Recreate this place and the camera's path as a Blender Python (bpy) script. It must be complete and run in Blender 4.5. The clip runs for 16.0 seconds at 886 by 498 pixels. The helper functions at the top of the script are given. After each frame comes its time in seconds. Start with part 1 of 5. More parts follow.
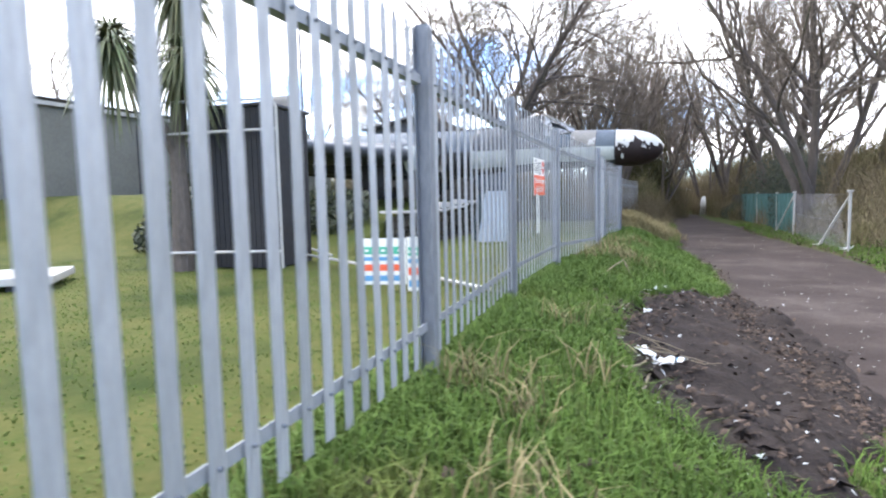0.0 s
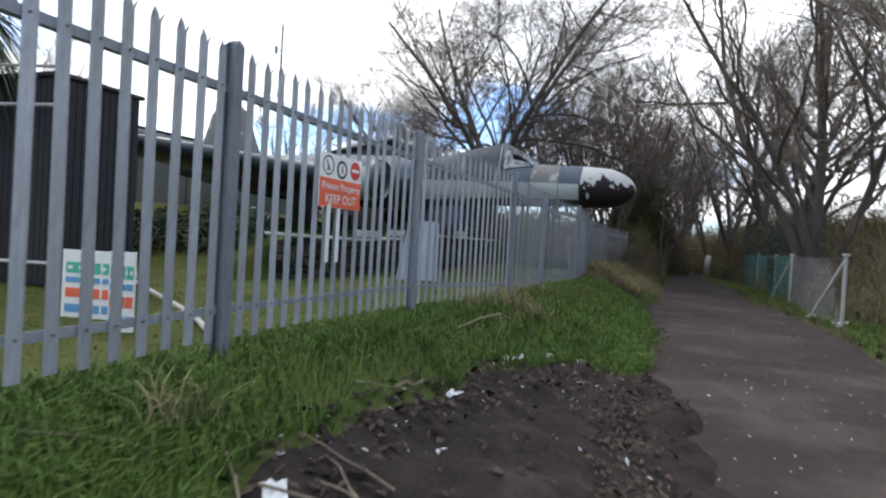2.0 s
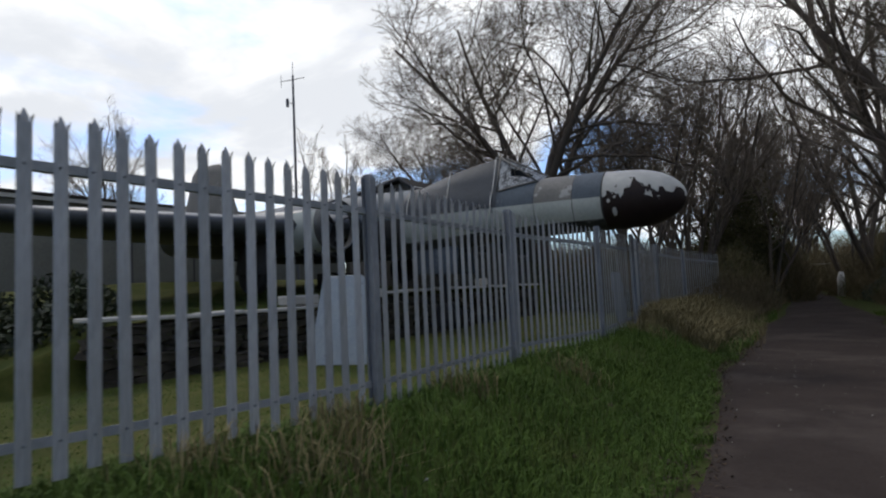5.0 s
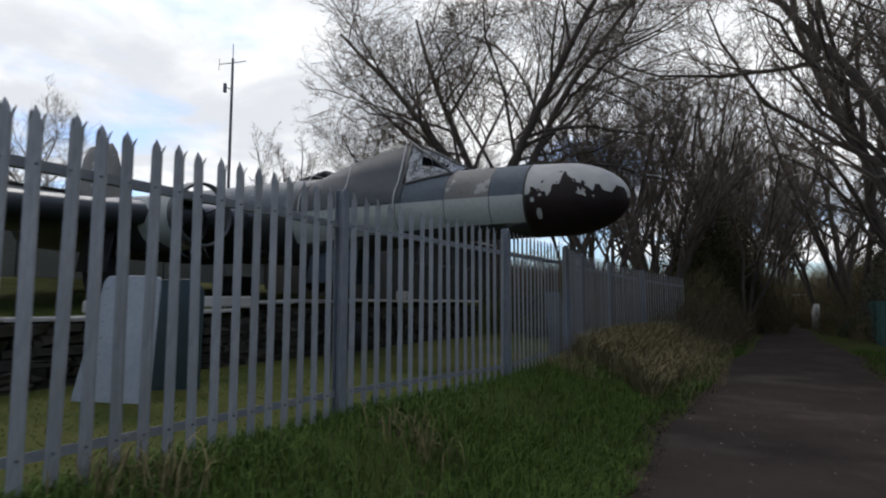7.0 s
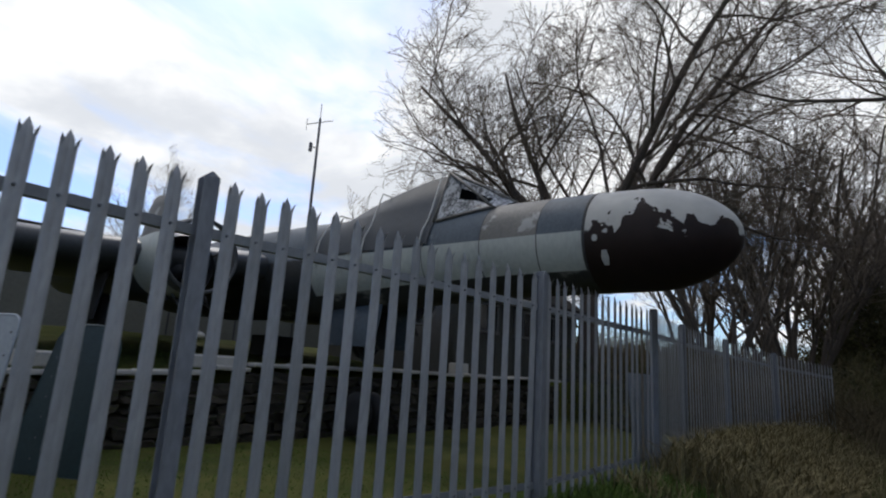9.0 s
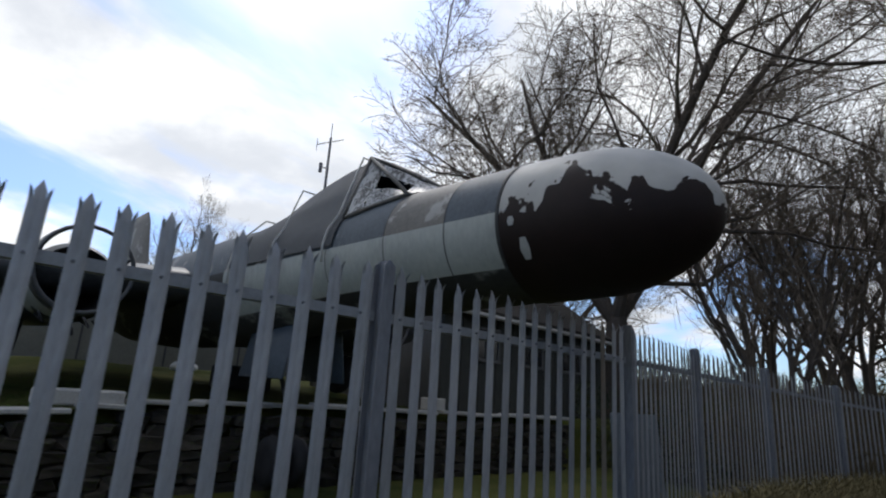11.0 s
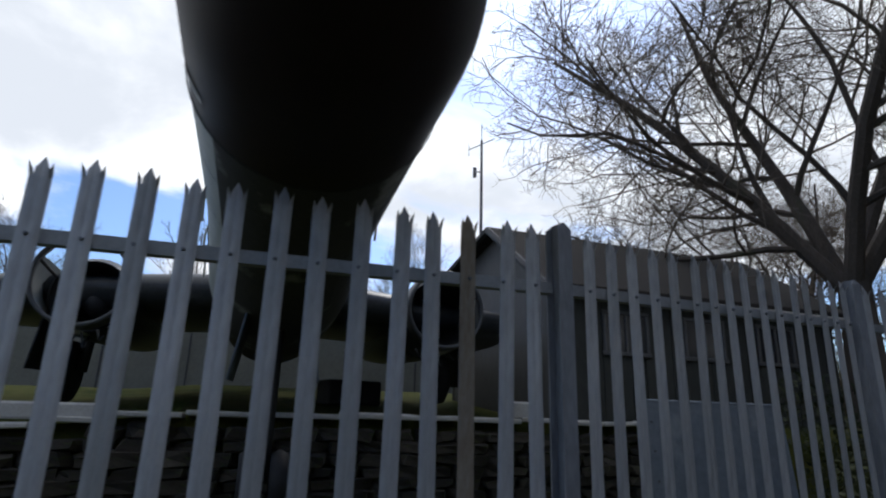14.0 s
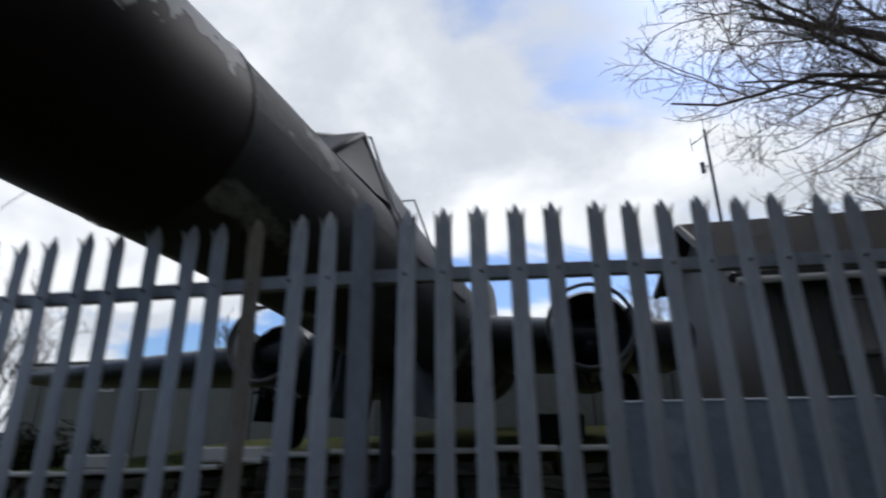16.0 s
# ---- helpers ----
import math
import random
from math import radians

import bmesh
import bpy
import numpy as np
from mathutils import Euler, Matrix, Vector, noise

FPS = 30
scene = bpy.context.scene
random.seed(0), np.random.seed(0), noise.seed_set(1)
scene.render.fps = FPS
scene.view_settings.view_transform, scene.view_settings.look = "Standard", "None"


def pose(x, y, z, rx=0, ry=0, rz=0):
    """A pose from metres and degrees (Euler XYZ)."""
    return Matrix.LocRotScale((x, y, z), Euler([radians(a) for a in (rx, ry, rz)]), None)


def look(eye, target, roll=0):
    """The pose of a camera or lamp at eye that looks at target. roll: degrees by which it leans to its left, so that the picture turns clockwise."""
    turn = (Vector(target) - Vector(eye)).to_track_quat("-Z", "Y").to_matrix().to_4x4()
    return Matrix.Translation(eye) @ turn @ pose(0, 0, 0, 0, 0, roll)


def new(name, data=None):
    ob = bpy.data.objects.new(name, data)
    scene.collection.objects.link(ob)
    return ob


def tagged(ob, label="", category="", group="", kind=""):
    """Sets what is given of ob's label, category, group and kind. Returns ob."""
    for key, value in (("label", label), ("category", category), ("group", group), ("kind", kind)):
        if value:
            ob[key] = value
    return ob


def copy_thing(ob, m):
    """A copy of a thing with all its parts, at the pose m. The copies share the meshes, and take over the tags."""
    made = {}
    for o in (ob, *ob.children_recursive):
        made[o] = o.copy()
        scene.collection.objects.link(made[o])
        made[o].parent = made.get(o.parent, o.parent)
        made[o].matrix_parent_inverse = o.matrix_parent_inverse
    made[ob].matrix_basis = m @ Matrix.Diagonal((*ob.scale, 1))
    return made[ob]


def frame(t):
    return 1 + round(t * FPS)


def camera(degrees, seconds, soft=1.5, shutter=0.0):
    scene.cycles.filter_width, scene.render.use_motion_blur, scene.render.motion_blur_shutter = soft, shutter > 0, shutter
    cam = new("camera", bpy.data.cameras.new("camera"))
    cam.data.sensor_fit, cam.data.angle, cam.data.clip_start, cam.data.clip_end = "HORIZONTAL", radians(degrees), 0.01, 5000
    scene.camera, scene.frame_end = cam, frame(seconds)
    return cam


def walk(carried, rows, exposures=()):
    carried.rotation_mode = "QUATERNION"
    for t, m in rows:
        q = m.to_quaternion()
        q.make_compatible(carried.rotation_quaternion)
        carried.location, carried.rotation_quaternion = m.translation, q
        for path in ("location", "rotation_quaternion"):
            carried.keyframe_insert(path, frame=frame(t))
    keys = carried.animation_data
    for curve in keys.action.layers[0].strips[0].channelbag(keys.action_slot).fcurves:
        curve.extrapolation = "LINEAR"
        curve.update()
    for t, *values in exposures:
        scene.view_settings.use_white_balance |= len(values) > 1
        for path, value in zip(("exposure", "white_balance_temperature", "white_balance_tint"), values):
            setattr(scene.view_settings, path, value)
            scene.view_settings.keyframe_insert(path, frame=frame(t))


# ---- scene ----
cam = camera(75.4, 16.0, soft=2.1, shutter=0.3)
PATH = [
    (0, (3.185, -1.243, 1.531), (2.565, 0.651, 1.361), -1.3),
    (0.5, (3.654, -0.801, 1.496), (3.036, 1.093, 1.318), -1.4),
    (1, (4.057, -0.115, 1.45), (3.442, 1.778, 1.26), 3.1),
    (1.5, (4.374, 0.645, 1.352), (3.755, 2.539, 1.179), 2.1),
    (2, (4.558, 1.407, 1.354), (3.877, 3.288, 1.324), 3.3),
    (2.5, (4.597, 2.231, 1.394), (3.701, 4.017, 1.483), 2.4),
    (3, (4.665, 2.933, 1.371), (3.758, 4.712, 1.481), 0.7),
    (5.5, (5.509, 6.802, 1.499), (4.491, 8.517, 1.646), -3.0),
    (6, (5.56, 7.408, 1.479), (4.546, 9.126, 1.621), -0.2),
    (6.5, (5.619, 8.051, 1.476), (4.699, 9.821, 1.62), -1.5),
    (7, (5.561, 8.771, 1.483), (4.608, 10.52, 1.663), 0.1),
    (7.5, (5.485, 9.408, 1.514), (4.474, 11.116, 1.759), 0.4),
    (8, (5.368, 10.009, 1.493), (4.203, 11.604, 1.812), 0.8),
    (8.5, (5.26, 10.563, 1.455), (4.094, 12.152, 1.794), 0.2),
    (9, (5.253, 11.135, 1.498), (3.999, 12.635, 1.92), 3.5),
    (11.5, (5.269, 13.888, 1.666), (3.805, 15.144, 2.195), 3.3),
    (12, (5.264, 14.427, 1.647), (3.696, 15.551, 2.175), 2.6),
    (12.5, (5.19, 14.95, 1.644), (3.566, 15.978, 2.194), -1.1),
    (13, (5.195, 15.501, 1.608), (3.377, 16.123, 2.163), 1.7),
    (13.5, (5.115, 16.089, 1.584), (3.292, 16.706, 2.128), 4.0),
    (14, (5.046, 16.633, 1.546), (3.23, 17.266, 2.095), 1.6),
    (14.5, (4.983, 17.131, 1.524), (3.081, 17.375, 2.095), 0.7),
    (15, (4.988, 17.595, 1.559), (3.18, 17.387, 2.388), 3.3),
    (15.5, (4.994, 18.1, 1.552), (3.245, 17.553, 2.353), -3.7),
    (16, (4.885, 18.63, 1.446), (3.031, 18.296, 2.118), -0.7),
]
EXPOSURES = [(0.0, 2.33, 6500, 12), (0.5, 1.98, 6500, 12), (1.0, 1.66, 6500, 11), (1.5, 1.42, 6500, 11), (2.0, 1.05, 6550, 10), (2.5, 0.45, 6600, 10), (3.0, 0.22, 6650, 10),
             (5.5, -0.08, 6700, 10), (7.5, -0.1, 6700, 10), (9.0, -0.14, 6650, 10), (11.5, -0.1, 6500, 10), (12.5, -0.22, 6350, 10), (13.0, -0.22, 6350, 10), (13.5, 0.0, 6400, 10),
             (14.5, -0.25, 6400, 10), (15.0, -0.5, 6300, 10), (15.5, -0.55, 6350, 10), (16.0, -0.3, 6400, 10)]
walk(cam, [(t, look(eye, target, roll)) for t, eye, target, roll in PATH], exposures=EXPOSURES)

# ---- world and sun ----
world = bpy.data.worlds.new("sky")
scene.world = world
world.use_nodes = True
wn, wl = world.node_tree.nodes, world.node_tree.links
wn.clear()
sky = wn.new("ShaderNodeTexSky")
sky.sky_type, sky.sun_disc = "NISHITA", False
sky.sun_elevation, sky.sun_rotation = radians(48), radians(-62)
coord = wn.new("ShaderNodeTexCoord")
sep = wn.new("ShaderNodeSeparateXYZ")
wl.new(coord.outputs["Generated"], sep.inputs[0])


def wmath(op, a, b=None):
    n = wn.new("ShaderNodeMath")
    n.operation = op
    for i, v in enumerate((a, b)):
        if v is None:
            continue
        if isinstance(v, (int, float)):
            n.inputs[i].default_value = v
        else:
            wl.new(v, n.inputs[i])
    return n.outputs[0]


high = wmath("ADD", wmath("MAXIMUM", sep.outputs["Z"], 0.0), 0.22)
flat = wn.new("ShaderNodeCombineXYZ")
wl.new(wmath("DIVIDE", sep.outputs["X"], high), flat.inputs[0])
wl.new(wmath("DIVIDE", sep.outputs["Y"], high), flat.inputs[1])
flat.inputs[2].default_value = 62.01


def wnoise(scale, detail, rough, warp):
    n = wn.new("ShaderNodeTexNoise")
    n.inputs["Scale"].default_value, n.inputs["Detail"].default_value = scale, detail
    n.inputs["Roughness"].default_value, n.inputs["Distortion"].default_value = rough, warp
    wl.new(flat.outputs[0], n.inputs["Vector"])
    return n.outputs["Fac"]


def wramp(value, lo, hi):
    n = wn.new("ShaderNodeMapRange")
    n.interpolation_type = "SMOOTHSTEP"
    n.inputs["From Min"].default_value, n.inputs["From Max"].default_value = lo, hi
    wl.new(value, n.inputs["Value"])
    return n.outputs["Result"]


cover = wramp(wnoise(0.62, 8, 0.52, 0.25), 0.46, 0.525)
puff = wnoise(1.7, 7, 0.55, 0.3)
cloud = wn.new("ShaderNodeMix")
cloud.data_type = "RGBA"
cloud.inputs[6].default_value = (8.3, 8.8, 9.6, 1)
cloud.inputs[7].default_value = (12.6, 12.9, 13.3, 1)
wl.new(wramp(puff, 0.36, 0.60), cloud.inputs[0])
blend = wn.new("ShaderNodeMix")
blend.data_type = "RGBA"
wl.new(cover, blend.inputs[0])
blue = wn.new("ShaderNodeMix")
blue.data_type, blue.blend_type = "RGBA", "MULTIPLY"
blue.inputs[0].default_value = 1.0
blue.inputs[7].default_value = (1.05, 1.30, 1.68, 1)
wl.new(sky.outputs[0], blue.inputs[6])
wl.new(blue.outputs[2], blend.inputs[6])
wl.new(cloud.outputs[2], blend.inputs[7])
back = wn.new("ShaderNodeBackground")
back.inputs["Strength"].default_value = 0.1
wl.new(blend.outputs[2], back.inputs["Color"])
wout = wn.new("ShaderNodeOutputWorld")
wl.new(back.outputs[0], wout.inputs["Surface"])

sun = new("sun", bpy.data.lights.new("sun", "SUN"))
sun.data.energy, sun.data.angle, sun.data.color = 0.8, radians(12), (1.0, 0.95, 0.88)
sun.matrix_world = look((-30, 16, 38), (0, 0, 0))


# ---- materials ----
def material(name, base, second=None, scale=8.0, fine=60.0, rough=0.7, metal=0.0, bump=0.3, depth=0.01,
             lo=0.35, hi=0.65, vary=0.0, stretch=(1, 1, 1), third=None, third_scale=1.5, third_at=(0.55, 0.68), spec=0.4):
    """Procedural surface: two tones mixed by a coarse and a fine noise, a third tone in worn patches, and fine relief."""
    m = bpy.data.materials.new(name)
    m.use_nodes = True
    nodes, links = m.node_tree.nodes, m.node_tree.links
    bsdf = nodes["Principled BSDF"]
    tc = nodes.new("ShaderNodeTexCoord")
    mp = nodes.new("ShaderNodeMapping")
    mp.inputs["Scale"].default_value = stretch
    links.new(tc.outputs["Object"], mp.inputs["Vector"])

    def noise_of(s, detail=6):
        n = nodes.new("ShaderNodeTexNoise")
        n.inputs["Scale"].default_value, n.inputs["Detail"].default_value = s, detail
        n.inputs["Roughness"].default_value = 0.62
        links.new(mp.outputs[0], n.inputs["Vector"])
        return n.outputs["Fac"]

    def ramp(v, a, b):
        n = nodes.new("ShaderNodeMapRange")
        n.inputs["From Min"].default_value, n.inputs["From Max"].default_value = a, b
        links.new(v, n.inputs["Value"])
        return n.outputs["Result"]

    def mix(f, a, b):
        n = nodes.new("ShaderNodeMix")
        n.data_type = "RGBA"
        for i, v in ((0, f), (6, a), (7, b)):
            if isinstance(v, tuple):
                n.inputs[i].default_value = (*v, 1) if len(v) == 3 else v
            else:
                links.new(v, n.inputs[i])
        return n.outputs[2]

    second = second or tuple(c * 0.72 for c in base)
    f1, f2 = noise_of(scale), noise_of(fine)
    both = nodes.new("ShaderNodeMath")
    both.operation = "ADD"
    half = nodes.new("ShaderNodeMath")
    half.operation = "MULTIPLY"
    half.inputs[1].default_value = 0.5
    links.new(f1, both.inputs[0])
    links.new(f2, both.inputs[1])
    links.new(both.outputs[0], half.inputs[0])
    col = mix(ramp(half.outputs[0], lo, hi), base, second)
    if third:
        col = mix(ramp(noise_of(third_scale), *third_at), col, third)
    if vary:
        info = nodes.new("ShaderNodeObjectInfo")
        hsv = nodes.new("ShaderNodeHueSaturation")
        links.new(ramp(info.outputs["Random"], 0.0, 1.0), hsv.inputs["Value"])
        hsv.inputs["Value"].default_value = 1.0
        rr = nodes.new("ShaderNodeMapRange")
        rr.inputs["To Min"].default_value, rr.inputs["To Max"].default_value = 1 - vary, 1 + vary
        links.new(info.outputs["Random"], rr.inputs["Value"])
        links.new(rr.outputs["Result"], hsv.inputs["Value"])
        links.new(col, hsv.inputs["Color"])
        col = hsv.outputs["Color"]
    links.new(col, bsdf.inputs["Base Color"])
    bsdf.inputs["Roughness"].default_value, bsdf.inputs["Metallic"].default_value = rough, metal
    bsdf.inputs["Specular IOR Level"].default_value = spec
    if bump:
        b = nodes.new("ShaderNodeBump")
        b.inputs["Strength"].default_value, b.inputs["Distance"].default_value = bump, depth
        links.new(half.outputs[0], b.inputs["Height"])
        links.new(b.outputs[0], bsdf.inputs["Normal"])
    return m


def island_vary(m, amount=0.25):
    """Varies a material's brightness from piece to piece of one joined mesh."""
    nodes, links = m.node_tree.nodes, m.node_tree.links
    bsdf = nodes["Principled BSDF"]
    source = bsdf.inputs["Base Color"].links[0].from_socket
    geo = nodes.new("ShaderNodeNewGeometry")
    rr = nodes.new("ShaderNodeMapRange")
    rr.inputs["To Min"].default_value, rr.inputs["To Max"].default_value = 1 - amount, 1 + amount
    links.new(geo.outputs["Random Per Island"], rr.inputs["Value"])
    hsv = nodes.new("ShaderNodeHueSaturation")
    links.new(rr.outputs["Result"], hsv.inputs["Value"])
    links.new(source, hsv.inputs["Color"])
    links.new(hsv.outputs["Color"], bsdf.inputs["Base Color"])
    return m


M_GALV = material("galvanised_steel", (0.37, 0.382, 0.398), (0.235, 0.245, 0.258), scale=5, fine=45, rough=0.55, metal=0.35, bump=0.08,
                  vary=0.14, stretch=(1, 1, 0.25), third=(0.20, 0.20, 0.20), third_scale=2.2, third_at=(0.58, 0.75))
M_POST = material("weathered_steel_post", (0.21, 0.225, 0.25), (0.12, 0.13, 0.15), scale=4, fine=40, rough=0.6, metal=0.3, bump=0.1, vary=0.1,
                  stretch=(1, 1, 0.3))
M_RAIL = material("dull_galvanised_rail", (0.25, 0.265, 0.285), (0.18, 0.19, 0.205), scale=5, fine=45, rough=0.65, metal=0.3, bump=0.08, vary=0.1)
M_RUST = material("rusty_steel", (0.23, 0.21, 0.175), (0.15, 0.115, 0.08), scale=9, fine=60, rough=0.8, bump=0.25, stretch=(1, 1, 0.3))
M_PATH = material("dirt_path", (0.050, 0.0375, 0.0315), (0.026, 0.019, 0.016), scale=1.3, fine=38, rough=0.95, bump=0.6, depth=0.03,
                  third=(0.085, 0.068, 0.058), third_scale=0.6, third_at=(0.5, 0.75), spec=0.15)
M_GROUND = material("grassy_soil", (0.050, 0.074, 0.015), (0.060, 0.066, 0.022), scale=0.9, fine=30, rough=1.0, bump=0.8, depth=0.04,
                    third=(0.085, 0.068, 0.036), third_scale=0.5, third_at=(0.56, 0.72), spec=0.1)
M_LAWN = material("mossy_lawn", (0.044, 0.060, 0.012), (0.096, 0.088, 0.028), scale=2.2, fine=24, rough=1.0, bump=0.7, depth=0.03,
                  third=(0.024, 0.038, 0.008), third_scale=0.7, third_at=(0.5, 0.7), spec=0.1)
M_DIRT = material("dark_leaf_mould", (0.046, 0.036, 0.031), (0.018, 0.014, 0.012), scale=3, fine=40, rough=1.0, bump=0.9, depth=0.04,
                  third=(0.058, 0.046, 0.038), third_scale=2.5, third_at=(0.56, 0.7), spec=0.1)
M_GRASS = island_vary(material("grass_blades", (0.088, 0.138, 0.024), (0.054, 0.094, 0.015), scale=0.9, fine=6, rough=0.8, bump=0,
                               third=(0.125, 0.140, 0.034), third_scale=0.7, third_at=(0.60, 0.76), spec=0.2), 0.24)
M_STRAW = island_vary(material("dead_grass", (0.25, 0.205, 0.10), (0.14, 0.115, 0.055), scale=2, fine=9, rough=0.9, bump=0, spec=0.2), 0.3)
M_BARK = material("grey_bark", (0.125, 0.104, 0.088), (0.062, 0.052, 0.045), scale=3, fine=35, rough=0.95, bump=0.5, depth=0.02, stretch=(1, 1, 0.3),
                  third=(0.09, 0.10, 0.05), third_scale=1.1, third_at=(0.58, 0.75), spec=0.2)
M_TWIG = material("brown_twigs", (0.20, 0.165, 0.135), (0.12, 0.098, 0.078), scale=1, fine=8, rough=0.95, bump=0, spec=0.15)
M_BRUSH = island_vary(material("brush_twigs", (0.185, 0.148, 0.092), (0.10, 0.08, 0.048), scale=0.5, fine=4, rough=1.0, bump=0,
                               third=(0.085, 0.088, 0.030), third_scale=0.35, third_at=(0.52, 0.66), spec=0.1), 0.35)
M_SCRUB = island_vary(material("bank_scrub_twigs", (0.105, 0.090, 0.052), (0.055, 0.047, 0.028), scale=0.5, fine=4, rough=1.0, bump=0, spec=0.1), 0.35)
M_IVY = island_vary(material("ivy_leaves", (0.024, 0.033, 0.010), (0.012, 0.018, 0.006), scale=1, fine=6, rough=0.6, bump=0,
                             third=(0.060, 0.066, 0.016), third_scale=0.5, third_at=(0.55, 0.7)), 0.4)
M_OLIVE = island_vary(material("olive_ivy_and_twigs", (0.066, 0.062, 0.024), (0.036, 0.034, 0.014), scale=0.6, fine=5, rough=0.85, bump=0, spec=0.15), 0.4)
M_CAMO = {
    "grey": material("faded_camouflage_grey", (0.155, 0.146, 0.132), (0.105, 0.100, 0.092), scale=2, fine=30, rough=0.6, bump=0.10,
                     third=(0.30, 0.295, 0.28), third_scale=2.6, third_at=(0.585, 0.63), lo=0.40, hi=0.60),
    "dark": material("faded_camouflage_blue", (0.070, 0.090, 0.110), (0.045, 0.058, 0.074), scale=2, fine=30, rough=0.6, bump=0.10,
                     third=(0.16, 0.17, 0.18), third_scale=3.2, third_at=(0.60, 0.65), lo=0.40, hi=0.60),
    "under": material("pale_grey_underside", (0.40, 0.42, 0.39), (0.29, 0.31, 0.29), scale=1.5, fine=22, rough=0.55, bump=0.06,
                      third=(0.22, 0.23, 0.22), third_scale=2, third_at=(0.55, 0.75), stretch=(1, 1, 0.5)),
}
M_SCABBY = material("scabby_peeling_skin", (0.075, 0.076, 0.074), (0.034, 0.034, 0.034), scale=2.4, fine=16, rough=0.65, bump=0.2, lo=0.40, hi=0.60,
                    third=(0.25, 0.245, 0.23), third_scale=3.4, third_at=(0.57, 0.61), stretch=(0.7, 1, 1), spec=0.2)
M_WING = material("dark_wing_paint", (0.040, 0.045, 0.052), (0.020, 0.023, 0.027), scale=2, fine=24, rough=0.42, bump=0.06,
                  third=(0.075, 0.08, 0.085), third_scale=1.6, third_at=(0.58, 0.75))
# blotchy skin; shade under and behind the body is put into its colour
M_SHADED = material("shaded_blotchy_skin", (0.045, 0.046, 0.046), (0.024, 0.025, 0.026), scale=2.5, fine=22, rough=0.6, bump=0.08,
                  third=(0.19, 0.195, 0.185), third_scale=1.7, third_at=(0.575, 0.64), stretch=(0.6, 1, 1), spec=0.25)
M_FILM = material("torn_clouded_film", (0.34, 0.35, 0.36), (0.035, 0.037, 0.042), scale=11, fine=40, lo=0.46, hi=0.56, rough=0.35, bump=0.3, stretch=(1, 1, 0.4))
M_LIP = material("dull_intake_paint", (0.075, 0.078, 0.082), (0.04, 0.043, 0.047), scale=3, fine=24, rough=0.5, bump=0.05)
M_BARE = material("bare_primer", (0.46, 0.46, 0.44), (0.30, 0.30, 0.29), scale=4, fine=40, rough=0.7, bump=0.1)
M_TARP = material("grey_tarpaulin", (0.052, 0.058, 0.066), (0.032, 0.036, 0.042), scale=3, fine=40, rough=0.65, bump=0.25, depth=0.02)
M_ROPE = material("pale_rope", (0.52, 0.52, 0.50), (0.38, 0.38, 0.36), fine=120, rough=0.8)
M_BLACK = material("black_rubber", (0.022, 0.022, 0.024), (0.012, 0.012, 0.013), scale=6, fine=50, rough=0.75, bump=0.2)
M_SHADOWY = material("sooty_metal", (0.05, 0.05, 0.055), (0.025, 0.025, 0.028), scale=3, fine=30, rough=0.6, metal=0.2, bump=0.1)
M_WHITE = material("dirty_white_paint", (0.70, 0.70, 0.68), (0.52, 0.52, 0.50), scale=3, fine=40, rough=0.6, bump=0.05)
M_SHEET = material("dull_alloy_sheet", (0.35, 0.385, 0.42), (0.25, 0.285, 0.32), scale=2, fine=20, rough=0.5, metal=0.3, bump=0.06)
M_BLUESHEET = material("dull_blue_grey_sheet", (0.20, 0.235, 0.275), (0.13, 0.155, 0.185), scale=2, fine=20, rough=0.5, metal=0.3, bump=0.06, third=(0.28, 0.31, 0.34), third_scale=2)
M_GREEN = material("green_plastic", (0.022, 0.044, 0.050), (0.012, 0.026, 0.030), scale=4, fine=30, rough=0.5)
M_TEAL = material("green_netting", (0.035, 0.11, 0.105), (0.025, 0.075, 0.07), scale=4, fine=30, rough=0.7)
M_ORANGE = material("orange_print", (0.72, 0.115, 0.045), (0.62, 0.10, 0.04), scale=3, fine=30, rough=0.5, bump=0.02)
M_SIGNWHITE = material("white_print", (0.74, 0.73, 0.68), (0.62, 0.61, 0.57), scale=4, fine=30, rough=0.45, bump=0.02)
M_SIGNBLACK = material("black_print", (0.03, 0.03, 0.03), rough=0.5, bump=0)
M_RED = material("red_print", (0.60, 0.05, 0.045), rough=0.5, bump=0)
M_BLUE = material("blue_print", (0.10, 0.30, 0.52), rough=0.5, bump=0)
M_GREENP = material("green_print", (0.06, 0.42, 0.27), rough=0.5, bump=0)
M_WALL = material("khaki_render", (0.135, 0.135, 0.116), (0.095, 0.095, 0.082), scale=0.7, fine=14, rough=0.85, bump=0.1)
M_HUT = material("dark_stained_boards", (0.048, 0.050, 0.044), (0.028, 0.029, 0.026), scale=0.7, fine=14, rough=0.85, bump=0.15, stretch=(1, 1, 0.3))
M_CLAD = material("grey_cladding", (0.105, 0.105, 0.105), (0.065, 0.062, 0.060), scale=1, fine=20, rough=0.7, bump=0.1, stretch=(1, 1, 0.2))
M_ROOF = material("brown_felt_roof", (0.033, 0.028, 0.024), (0.021, 0.018, 0.016), scale=1.5, fine=30, rough=0.95, bump=0.3)
M_STONE = material("dark_field_stone", (0.058, 0.049, 0.038), (0.022, 0.019, 0.016), scale=4, fine=30, rough=0.95, bump=0.6, depth=0.02, vary=0.4,
                   third=(0.044, 0.052, 0.018), third_scale=3, third_at=(0.56, 0.68))
